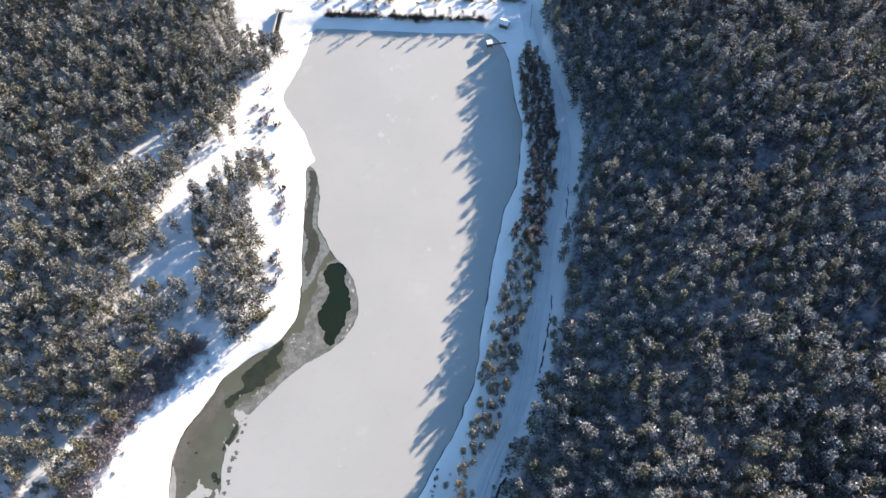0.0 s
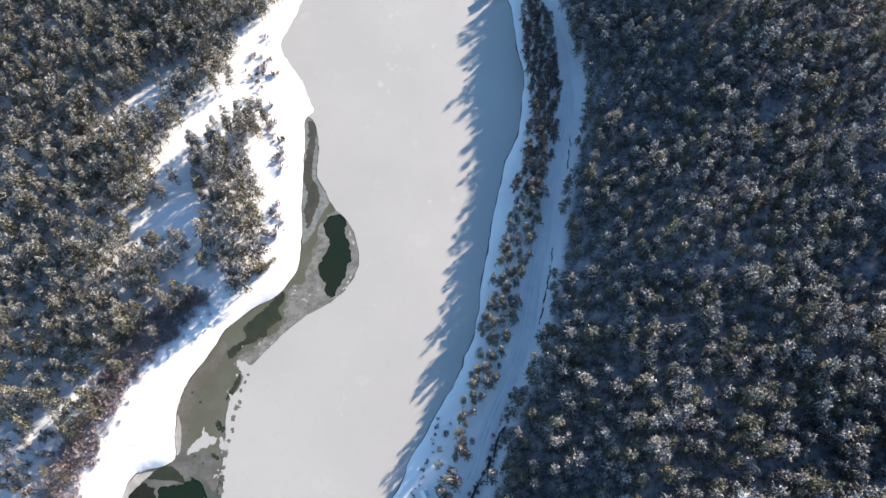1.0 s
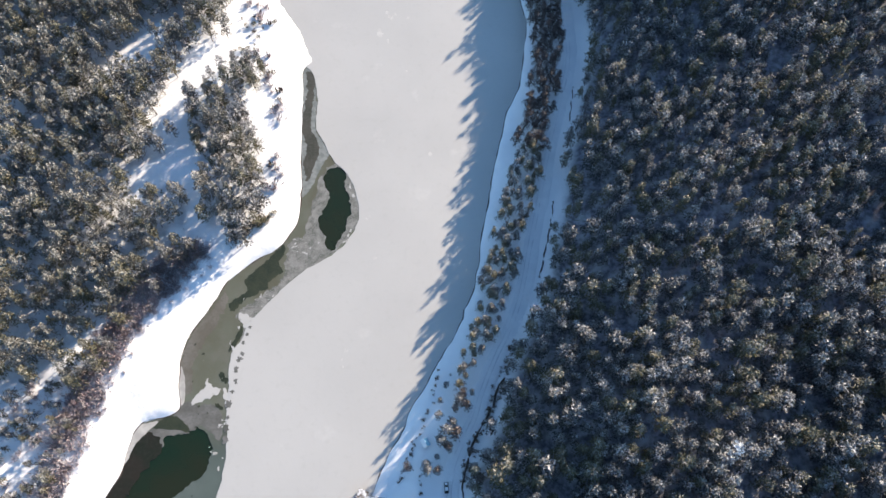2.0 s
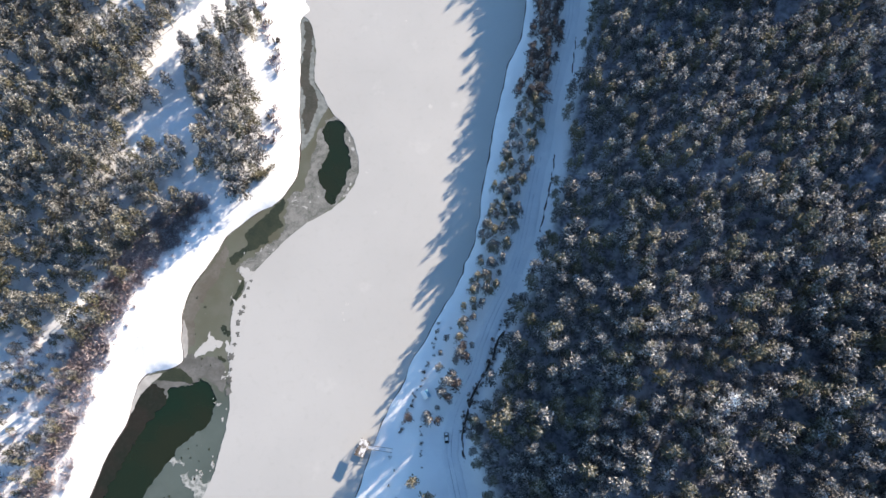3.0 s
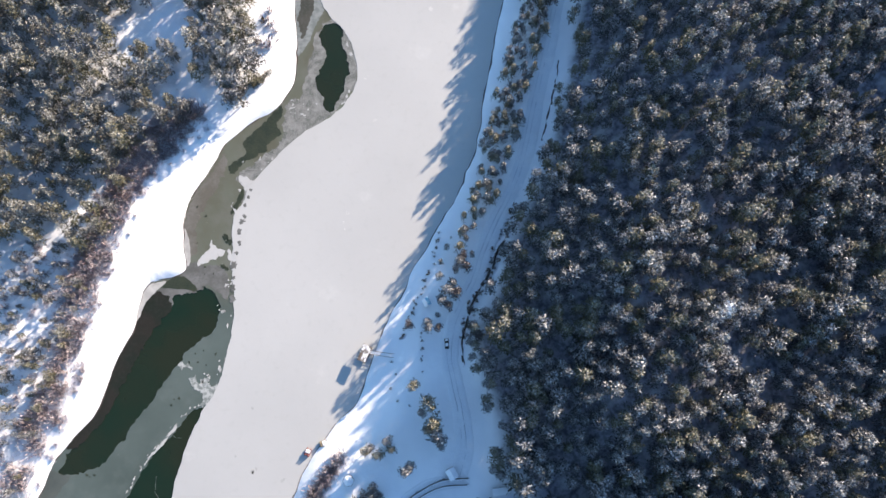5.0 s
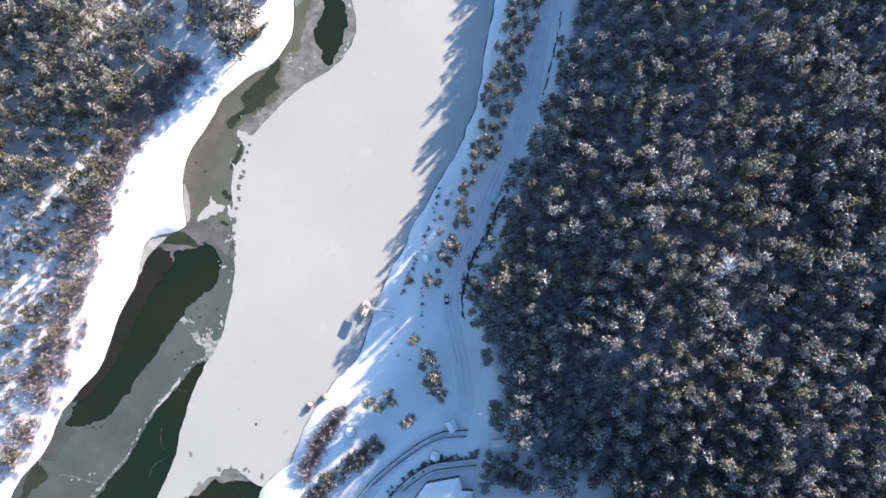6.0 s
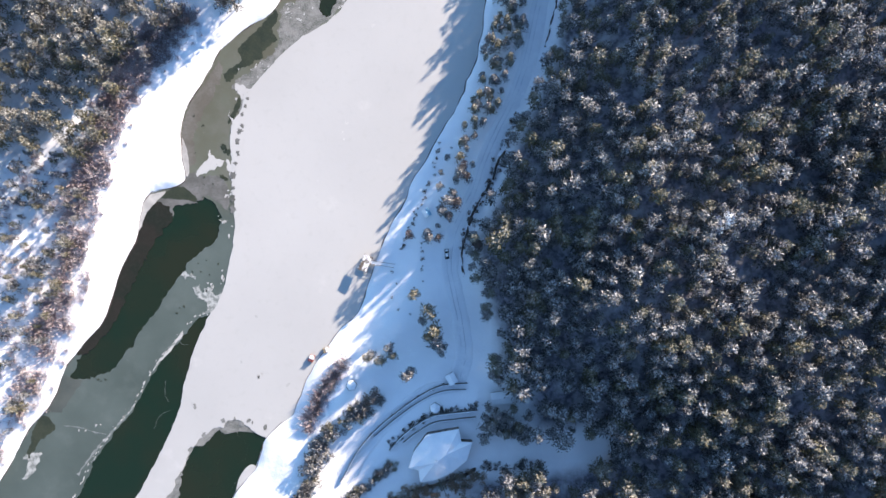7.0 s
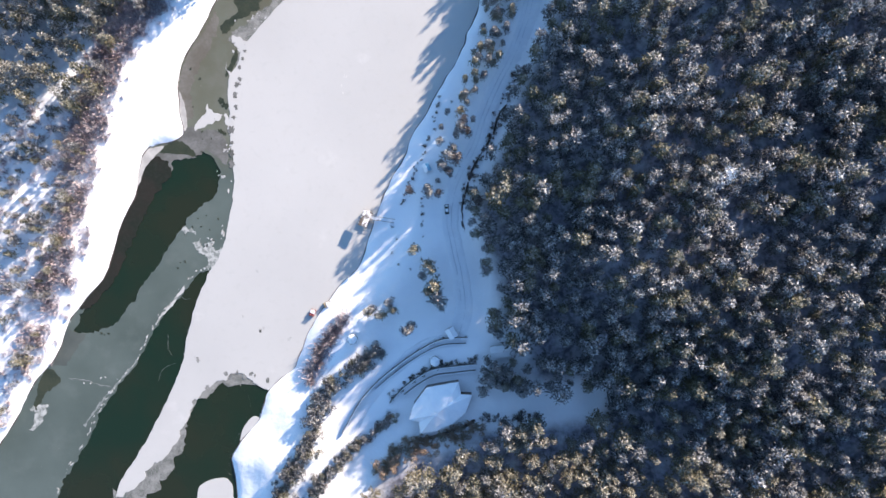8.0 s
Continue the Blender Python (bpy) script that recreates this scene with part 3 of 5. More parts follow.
# ---------------------------------------------------------------- tools for meshes
def mesh_of(name, verts, faces, mats, smooth_faces=False, picks=None, frost_shade=None):
    """A mesh from arrays of vertices and of faces with equal corner counts."""
    verts, faces = np.asarray(verts, np.float32), np.asarray(faces, np.int32)
    me = bpy.data.meshes.new(name)
    me.vertices.add(len(verts))
    me.vertices.foreach_set("co", verts.ravel())
    k = faces.shape[1]
    me.loops.add(faces.size)
    me.loops.foreach_set("vertex_index", faces.ravel())
    me.polygons.add(len(faces))
    me.polygons.foreach_set("loop_start", np.arange(0, faces.size, k, dtype=np.int32))
    me.polygons.foreach_set("loop_total", np.full(len(faces), k, np.int32))
    for m in mats:
        me.materials.append(m)
    if picks is not None:
        me.polygons.foreach_set("material_index", np.asarray(picks, np.int32))
    me.polygons.foreach_set("use_smooth", np.full(len(faces), smooth_faces, bool))
    if frost_shade is not None:
        me.attributes.new("frost_shade", "FLOAT", "POINT").data.foreach_set("value", np.asarray(frost_shade, np.float32))
    me.update(calc_edges=True)
    return me


def part(name, bm, mat, parent=None, label="", soft=False):
    """Links a bmesh as one mesh object, under a thing or a part."""
    me = bpy.data.meshes.new(name)
    bmesh.ops.recalc_face_normals(bm, faces=bm.faces)
    bm.to_mesh(me)
    bm.free()
    me.materials.append(mat)
    if soft:
        me.polygons.foreach_set("use_smooth", np.ones(len(me.polygons), bool))
    ob = new(name, me)
    ob.parent = parent
    return tagged(ob, label)


def empty(name, m, label, category, group=""):
    ob = new(name)
    ob.empty_display_size = 0.5
    ob.matrix_world = m
    return tagged(ob, label, category, group)


def box(bm, x0, y0, z0, x1, y1, z1, bevel=0.0):
    made = bmesh.ops.create_cube(bm, size=1.0, matrix=Matrix.Translation(((x0 + x1) / 2, (y0 + y1) / 2, (z0 + z1) / 2)) @ Matrix.Diagonal((x1 - x0, y1 - y0, z1 - z0, 1)))
    if bevel:
        edges = {e for v in made["verts"] for e in v.link_edges}
        bmesh.ops.bevel(bm, geom=list(edges), offset=bevel, segments=2, affect="EDGES", profile=0.5)
    return bm


def boxed(*size, bevel=0.0):
    return box(bmesh.new(), *size, bevel=bevel)


def beam(bm, a, b, r0, r1=None, sides=6):
    """A tapered round bar from a to b."""
    a, b = Vector(a), Vector(b)
    bmesh.ops.create_cone(bm, cap_ends=True, segments=sides, radius1=r0, radius2=r0 if r1 is None else r1, depth=(b - a).length,
                          matrix=Matrix.Translation((a + b) / 2) @ (b - a).to_track_quat("Z", "Y").to_matrix().to_4x4())
    return bm


def slab(name, loops, top, thick, mat, round_edge=0.0):
    """A flat sheet with those outlines (the first outside, the others holes), of that thickness."""
    cu = bpy.data.curves.new(name, "CURVE")
    cu.dimensions, cu.fill_mode, cu.extrude = "2D", "BOTH", thick / 2
    cu.bevel_depth, cu.bevel_resolution = round_edge, 1
    for loop in loops:
        s = cu.splines.new("POLY")
        s.points.add(len(loop) - 1)
        s.points.foreach_set("co", np.array([(x, y, 0, 1) for x, y in loop], np.float32).ravel())
        s.use_cyclic_u = True
    tmp = new(name + "_outline", cu)
    me = bpy.data.meshes.new_from_object(tmp.evaluated_get(bpy.context.evaluated_depsgraph_get()))
    bpy.data.objects.remove(tmp)
    me.name = name
    me.materials.clear()
    me.materials.append(mat)
    ob = new(name, me)
    ob.location.z = top - thick / 2 - round_edge
    return ob


# ---------------------------------------------------------------- ground
def axis(low, high, step):
    core = np.arange(low, high + step, step)
    out = np.array([step * 1.35 ** k for k in range(2, 24)]).cumsum()
    out = out[out < 3200]
    return np.concatenate([(core[0] - out)[::-1], core, core[-1] + out])


gx, gy = axis(-310, 280, 2.5), axis(-140, 410, 2.5)
GX, GY = np.meshgrid(gx, gy)
GZ = ground_height(GX, GY)
nx, ny = len(gx), len(gy)
cells = (np.arange(ny - 1)[:, None] * nx + np.arange(nx - 1)[None, :]).ravel()
flat = GX.ravel(), GY.ravel()
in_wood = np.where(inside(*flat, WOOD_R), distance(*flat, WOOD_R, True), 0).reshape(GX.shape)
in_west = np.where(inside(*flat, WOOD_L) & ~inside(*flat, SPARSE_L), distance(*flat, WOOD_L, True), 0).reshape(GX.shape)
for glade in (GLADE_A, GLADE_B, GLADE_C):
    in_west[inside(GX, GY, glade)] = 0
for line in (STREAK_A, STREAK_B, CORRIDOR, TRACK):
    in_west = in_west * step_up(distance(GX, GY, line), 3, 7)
# where the ground is painted dark as tree shade, growing inward from the wood edges
WOOD_SHADE = np.clip((step_up(in_wood, 3, 10) + 0.4 * step_up(in_west, 4, 12)) * (0.92 + 0.3 * waves(GX, GY, 9, 14)), 0, 1)
ground = new("ground", mesh_of("ground", np.stack([GX, GY, GZ], -1).reshape(-1, 3), np.stack([cells, cells + 1, cells + nx + 1, cells + nx], -1), [GROUND], True, frost_shade=WOOD_SHADE.ravel()))
tagged(ground, "hilly ground under fresh white snow", "ground", kind="structure")


# ---------------------------------------------------------------- lake: water, thin ice, snow-covered ice
water = slab("water", [[(-420, -420), (120, -420), (120, 400), (-420, 400)]], -0.22, 0.2, WATER)
tagged(water, "dark green open lake water", "water", kind="structure")
edge_main = smooth(ICE_EDGE, 0.5, 0.55, 3)
edge_tongue = smooth(TONGUE_EDGE, 0.5, 2.0, 4)
far_side = [(-60, -66), (-30, -20), (0, 50), (30, 100), (60, 200), (60, 260), (50, 345), (-95, 345), (-105, 275), (-85, 230)]
ice_sheet = slab("ice_sheet", [np.concatenate([edge_main, edge_tongue[1:], far_side])], 0.0, 0.1, ICE, 0.03)
tagged(ice_sheet, "pale grey frozen lake sheet dusted with snow", "lake ice", kind="structure")
outer = np.concatenate([np.array(LEFT_SHORE[9:]) - (4, 0), [(-165, -164), (-136, -134)], np.array(ICE_EDGE)[::-1] + (4, 0)])
channel = np.concatenate([smooth(CHANNEL_L, 0.5, 1.4, 8), [(-176, -150), (-140, -150), (-137, -112)], np.array(ICE_EDGE)[::-1][:8] + (2.2, 0)])
def blot(x, y, size, long, turn, seed, n=26):
    """An uneven closed outline."""
    out = []
    for k in range(n):
        a = 6.2832 * k / n
        q = size * max(0.3, 0.75 + 0.55 * noise.noise((math.cos(a) * 1.3, math.sin(a) * 1.3, seed)) + 0.5 * noise.noise((math.cos(a) * 4, math.sin(a) * 4, seed)))
        u, v = q * long * math.cos(a), q * math.sin(a)
        out.append((x + u * math.cos(turn) - v * math.sin(turn), y + u * math.sin(turn) + v * math.cos(turn)))
    return out


line = smooth(ICE_EDGE, 1.0)


def jagged(points, amount, seed, closed=True):
    """An outline broken into small uneven teeth."""
    p = smooth(points, 0.45, closed=closed)
    return [q + amount * np.array(noise.noise_vector((q[0] * 0.45, q[1] * 0.45, seed)))[:2] * 1.3
            + amount * 0.8 * np.array(noise.noise_vector((q[0] * 1.3, q[1] * 1.3, seed + 3)))[:2] for q in p]


thin_ice = slab("thin_ice", [outer, smooth(HOLE, 0.5, 2.0, 5, True), smooth(POOL_NORTH, 0.5, 1.7, 6, True), channel], -0.1, 0.04, THIN_ICE)
tagged(thin_ice, "thin grey-green ice along the lake shore", "lake ice", kind="structure")
cove = np.concatenate([np.array(TONGUE_EDGE) + (-1.5, 2), np.array(RIGHT_SHORE)[30:] + (4, 0), [(-140, -164)]])
cove_ice = slab("cove_ice", [cove, smooth(POOL_SOUTH, 0.5, 2.6, 9, True)], -0.11, 0.04, SLUSH)
tagged(cove_ice, "grey slushy ice round a dark pool", "lake ice", kind="structure")
slush = slab("slush", [smooth(SLUSH_A, 0.9, 1.8, 15, True), smooth(HOLE, 0.5, 2.0, 5, True)], -0.08, 0.03, SLUSH)
tagged(slush, "mottled grey slush round a hole in the ice", "lake ice", kind="structure")


def floe(x, y, size, long, turn, seed):
    ob = slab("ice_floe", [blot(0, 0, size, long, turn, seed * 1.7)], 0, 0.05, ICE, 0.01)
    ob.location = (x, y, -0.085)
    tagged(ob, "ragged pale ice floe on the thin ice", "ice floe", "ice floes")


r = random.Random(8)
for k in range(26):
    i = r.randrange(70, len(line) - 110)
    x, y = line[i]
    if 34 < y < 112:
        continue
    d = line[i + 1] - line[i - 1]
    floe(x - r.uniform(0.8, 2.4), y + r.uniform(-1, 1), r.uniform(0.3, 0.8), r.uniform(1.0, 2.4), math.atan2(d[1], d[0]), k)
for x, y, n, spread, size in ((-90, 84, 8, 2.6, 0.35), (-82, 98, 12, 3.2, 0.3), (-66, 122, 16, 4.5, 0.4), (-101, 1, 8, 3.0, 0.45), (-95, 42, 8, 1.4, 0.4), (-96, 30, 6, 1.0, 0.4), (-152, -61, 4, 3.5, 0.4)):
    for k in range(n):
        floe(x + r.gauss(0, spread), y + r.gauss(0, spread * 0.8), size * r.uniform(0.5, 1.3), r.uniform(1.0, 2.2), r.uniform(0, 1.5), 300 + k + size)


def patch(name, points, amount, top, mat, label, category="lake ice", seed=1):
    return tagged(slab(name, [jagged(points, amount, seed)], top, 0.02, mat), label, category, kind="structure")


patch("shore_ice", SHORE_BAND, 1.0, -0.088, SHORE_ICE, "brownish ice over the shallows by the bank", seed=2)
patch("melt_ice", PALE_NORTH, 0.7, -0.094, MELT_PALE, "pale grey refrozen strip along the bank", seed=13)
patch("dark_ice", DARK_NORTH, 0.9, -0.08, WET_STRIP, "dark olive wet strip in the pale shore ice", seed=14)
patch("shallows", SHALLOWS, 0.9, -0.07, MUD, "brown muddy shallows along the bank", "shallows", seed=15)
patch("dark_ice", DARK_STRIP, 0.8, -0.092, DARK_ICE, "ragged dark green patch of clear ice", seed=3)
patch("slush", SLUSH_B, 0.9, -0.084, SLUSH, "mottled grey slush along the ice edge", seed=4)
patch("melt_ice", MELT_PLAIN, 0.7, -0.086, MELT, "smooth grey refrozen melt water", seed=5)
patch("dark_ice", NOTCH, 0.5, -0.08, DARK_ICE, "dark melted notch in the thin ice", seed=6)
patch("shore_ice", SHELF_GREY, 0.6, -0.08, MELT, "grey slushy shelf at the end of the pool", seed=7)
patch("dark_ice", WET_BANK, 0.5, -0.072, DARK_ICE, "dark wet ice at the foot of the bank", seed=8)
patch("dark_ice", SHORE_POOL, 0.6, -0.082, DARK_ICE, "dark open patch along the bank", seed=9)
patch("shore_ice", SHADE_ICE, 0.6, -0.088, DULL_ICE, "dull grey wet ice by the bank", seed=10)
patch("shore_ice", SHELF_SOUTH, 0.25, -0.06, PALE_ICE, "pale snowy ice shelf along the bank", seed=11)
patch("shore_ice", SHELF_NORTH, 0.25, -0.06, PALE_ICE, "pale snowy ice shelf at the end of the pool", seed=12)
for k, outline in enumerate((WHITE_D, WHITE_E, WHITE_F)):
    tagged(slab("ice_floe", [jagged(outline, 1.1, 26 + k)], -0.05, 0.04, FROST_ICE), "thin frosty crust on the grey ice", "ice floe", "ice floes")
for k, outline in enumerate((WHITE_A, WHITE_B, WHITE_C)):
    tagged(slab("ice_floe", [jagged(outline, 0.85, 20 + k)], -0.05 if outline is not WHITE_C else -0.06, 0.04, ICE), "ragged white snow crust on the thin ice", "ice floe", "ice floes")
for k, (x, y) in enumerate(SPOTS):
    spot = slab("melt_spot", [blot(x, y, r.uniform(0.9, 1.7), r.uniform(1.0, 1.5), r.uniform(1.0, 2.2), 500 + k)], 0.012, 0.02, MELT)
    tagged(spot, "round grey melt spot at the edge of the ice", "melt spot", "melt spots", kind="structure")
for k, (x, y) in enumerate(SPECKS):
    spot = slab("melt_spot", [blot(x, y, r.uniform(0.3, 0.6), 1.5, r.uniform(0, 3), 600 + k, 14)], -0.064, 0.02, DARK_ICE)
    tagged(spot, "small dark melt hole in the thin ice", "melt spot", "melt spots", kind="structure")
for k, (x, y) in enumerate(HOLES):
    spot = slab("melt_spot", [blot(x, y, 1.5 if k < 2 else 1.1, 1.5, 2.2, 700 + k, 24)], -0.058, 0.02, DARK_ICE)
    tagged(spot, "dark melted hole in the thin ice", "melt spot", "melt spots", kind="structure")


SMEAR = material("wind_packed_snow", spotted((0.45, 0.445, 0.43), (0.52, 0.515, 0.5), 0.3), 0.6)
SMUDGE = material("damp_ice", spotted((0.33, 0.326, 0.315), (0.39, 0.386, 0.376), 0.5), 0.5)
for k, (x, y, size) in enumerate(SMEARS):
    for m in range(2):
        spot = slab("snow_smear", [jagged(blot(x + r.gauss(0, size * 0.6), y + r.gauss(0, size), size * r.uniform(0.5, 1.0), 1.6, r.uniform(1.2, 1.9), 800 + 2 * k + m, 16), 0.5, k)], 0.006 + 0.005 * m, 0.02, SMEAR)
        tagged(spot, "faint smear of wind-packed snow on the lake ice", "snow patch", "snow smears", kind="structure")
for k, (x, y) in enumerate(SMUDGES + TONGUE_SPOTS):
    spot = slab("melt_spot", [blot(x, y, r.uniform(0.5, 1.1), 1.5, r.uniform(0.8, 2), 900 + k, 20)], 0.012, 0.02, SMUDGE if k < 6 else SLUSH)
    tagged(spot, "small grey wet patch on the lake ice", "melt spot", "melt spots", kind="structure")
lip = smooth(CHANNEL_L, 0.8)
for k in range(90):
    i = r.randrange(4, len(lip) - 18)
    d = lip[i + 1] - lip[i - 1]
    n = np.array([-d[1], d[0]]) / np.linalg.norm(d)
    x, y = lip[i] + n * (0.6 + abs(r.gauss(0, 0.7)))  * (-1 if n[0] > 0 else 1)
    floe(x, y, r.uniform(0.12, 0.42), r.uniform(1.2, 3.0), math.atan2(d[1], d[0]), 400 + k)


def seam(name, points, width, top, mat, label, seed):
    """A thin uneven raised frosty line or a refrozen crack."""
    p = np.array(jagged(points, 0.4, seed, False))
    d = np.gradient(p, axis=0)
    side = np.stack([-d[:, 1], d[:, 0]], 1) / (np.linalg.norm(d, axis=1)[:, None] + 1e-6)
    w = np.array([width * max(0.15, 0.5 + 0.9 * noise.noise((*q * 0.5, seed))) for q in p])[:, None]
    return tagged(slab(name, [np.concatenate([p + side * w, (p - side * w)[::-1]])], top, 0.03, mat), label, "ice seam", kind="structure")


seam("frost_lip", LIP_A, 0.8, -0.06, ICE, "white frosty lip along the channel", 31)
seam("frost_lip", LIP_B, 0.7, -0.06, MELT_PALE, "pale frosty lip along the channel", 32)
seam("ice_crack", CRACK_A, 0.22, -0.07, MELT_PALE, "faint refrozen crack across the thin ice", 33)
for k, outline in enumerate((CRACK_B, CRACK_C, CRACK_D)):
    seam("ice_crack", outline, 0.15, -0.19, DULL_ICE, "faint skin of ice on the dark channel", 34 + k)
for outline, seed in ((FLOE_A, 1), (FLOE_B, 2)):
    tagged(slab("ice_floe", [smooth(outline, 0.8, 0.5, seed, True)], -0.03, 0.08, ICE, 0.02), "pale ice floe frozen in at the shore", "ice floe", "ice floes")


# thin dark band of uneven width along a shoreline
def rim(line, seed):
    p = smooth(line, 1.0)
    d = np.gradient(p, axis=0)
    side = np.stack([-d[:, 1], d[:, 0]], 1) / (np.linalg.norm(d, axis=1)[:, None] + 1e-6)
    wide = np.array([0.16 + 0.4 * noise.noise((*v * 0.12, seed)) for v in p])[:, None]
    v = np.concatenate([np.column_stack([p + side * wide, np.full(len(p), 0.02)]), np.column_stack([p - side * wide, np.full(len(p), 0.02)]),
                        np.column_stack([p, np.full(len(p), 0.07)])])
    n, k = len(p), np.arange(len(p) - 1)
    f = np.concatenate([np.stack([k, k + 1, k + 1 + 2 * n, k + 2 * n], 1), np.stack([k + 2 * n, k + 1 + 2 * n, k + 1 + n, k + n], 1)])
    ob = new("shore_rim", mesh_of("shore_rim", v, f, [EARTH]))
    return tagged(ob, "thin dark edge of the lake shore", "shore edge", kind="structure")


rim(RIGHT, 1)
rim(LEFT[40:], 2)


# ---------------------------------------------------------------- roads
def ribbon(name, line, width, lift, mat, ruts=True, cross=9):
    p = smooth(line, 3)
    d = np.gradient(p, axis=0)
    side = np.stack([-d[:, 1], d[:, 0]], 1) / np.linalg.norm(d, axis=1)[:, None]
    verts = []
    z = heights(p)
    z = np.convolve(np.pad(z, 4, "edge"), np.ones(9) / 9, "valid")
    for i in range(cross):
        s = i / (cross - 1) * 2 - 1
        q = p + side * (s * width / 2 + 0.35 * np.array([noise.noise((*v * 0.15, i)) for v in p]))[:, None]
        rut = -0.03 if ruts and i in (2, 3, 5, 6) else 0.0
        verts.append(np.column_stack([q, np.maximum(z, heights(q)) + (lift + rut if abs(s) < 0.99 else -0.3)]))
    v = np.stack(verts, 1).reshape(-1, 3)
    n = len(p)
    c = (np.arange(n - 1)[:, None] * cross + np.arange(cross - 1)[None, :]).ravel()
    return new(name, mesh_of(name, v, np.stack([c, c + cross, c + cross + 1, c + 1], -1), [mat], True))


tagged(ribbon("road", ROAD, 8.5, 0.07, ROAD_SNOW), "packed snow forest road with tyre tracks", "road", kind="structure")
RUT_SNOW = material("rutted_snow", spotted((0.72, 0.74, 0.79), (0.58, 0.61, 0.67), 0.06, fine=(0.55, 0.57, 0.61)), 0.5)
way = smooth(ROAD, 6)
gone = np.gradient(way, axis=0)
across = np.stack([-gone[:, 1], gone[:, 0]], 1) / np.linalg.norm(gone, axis=1)[:, None]
for shift in (-1.5, 0.3):
    track = ribbon("tyre_track", (way + across * shift)[18:], 0.42, 0.085, RUT_SNOW, False, 5)
    tagged(track, "grey tyre track pressed into the snow road", "tyre track", kind="structure")
tagged(ribbon("road", ROAD_LOW, 6.5, 0.09, ROAD_SNOW), "packed snow lane curving below the lodge", "road", kind="structure")


# ---------------------------------------------------------------- trees
def crown_shape(seed, tall=11.0, wide=3.0, clumps=11, tufts=110, low=2.6, pointed=False, stout=1.0):
    """Drooping tufts of needles in uneven clumps about a trunk: vertices and triangles."""
    rng = np.random.default_rng(seed)
    turn = rng.uniform(0, 6.28) + 2.4 * np.arange(clumps) + rng.normal(0, 0.4, clumps)
    s = (np.arange(clumps) + rng.uniform(0.0, 1.0, clumps)) / clumps
    reach = wide * (0.95 * (1 - s) ** 0.8 if pointed else np.sqrt(1 - s ** 1.7)) * rng.uniform(0.3, 0.76, clumps)
    centre = np.stack([np.cos(turn) * reach, np.sin(turn) * reach, low + (tall - low - 0.6) * s], 1)
    size = wide * (0.56 - 0.2 * s) * rng.uniform(0.7, 1.2, clumps)
    pick = rng.integers(0, clumps, tufts)
    way = rng.normal(size=(tufts, 3))
    way /= np.linalg.norm(way, axis=1)[:, None]
    way[:, 2] = np.abs(way[:, 2]) * 1.1 - 0.2
    root = centre[pick] + way * size[pick][:, None] * rng.uniform(0.3, 1.0, tufts)[:, None]
    out = root * (1, 1, 0)
    out /= np.linalg.norm(out, axis=1)[:, None] + 0.5
    aim = way * (0.45, 0.45, 0.3) + out * 0.25 + rng.normal(size=(tufts, 3)) * 0.5
    aim /= np.linalg.norm(aim, axis=1)[:, None]
    a = np.cross(aim, rng.normal(size=(tufts, 3)) * 0.9 + (0, 0, 1.0))
    a /= np.linalg.norm(a, axis=1)[:, None]
    r = rng.uniform(0.15, 0.28, tufts)[:, None] * wide / 3.4 * stout
    tip = root + aim * rng.uniform(0.5, 1.15, tufts)[:, None] * wide / 3.4 * min(stout, 1.3)
    verts = np.stack([root - a * r, root + a * r, tip], 1).reshape(-1, 3)
    faces = np.arange(tufts * 3).reshape(-1, 3)
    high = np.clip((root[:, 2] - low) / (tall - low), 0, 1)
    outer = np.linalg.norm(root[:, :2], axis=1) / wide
    # rises with height: frosted tops, plus painted top light and darker shaded sides
    tone = np.clip(0.06 + 1.15 * high ** 2.3 + 0.06 * outer + rng.normal(0, 0.26, tufts), 0, 1)
    frost_shade = np.repeat(tone, 3)
    return verts, faces, frost_shade


def trunk_bmesh(seed, tall=13.0):
    rng = random.Random(seed)
    bm = beam(bmesh.new(), (0, 0, -0.6), (rng.uniform(-0.2, 0.2), rng.uniform(-0.2, 0.2), tall * 0.9), 0.22, 0.04, 6)
    for k in range(6):
        a, z = k * 2.4 + rng.random(), tall * (0.3 + 0.09 * k)
        beam(bm, (0, 0, z), (1.7 * math.cos(a), 1.7 * math.sin(a), z + 0.5), 0.07, 0.02, 4)
    return bm


SHAPES = [crown_shape(k, tall=12.6 + 0.6 * (k % 5), wide=3.0 + 0.22 * (k % 4), clumps=12 + k % 5, tufts=425, low=2.6, pointed=k % 2 == 1) for k in range(10)]
ROUGH_SHAPES = [crown_shape(k, tall=12.6 + 0.6 * (k % 5), wide=3.0 + 0.22 * (k % 4), clumps=12, tufts=130, low=2.6, pointed=k % 2 == 1, stout=2.4) for k in range(4)]


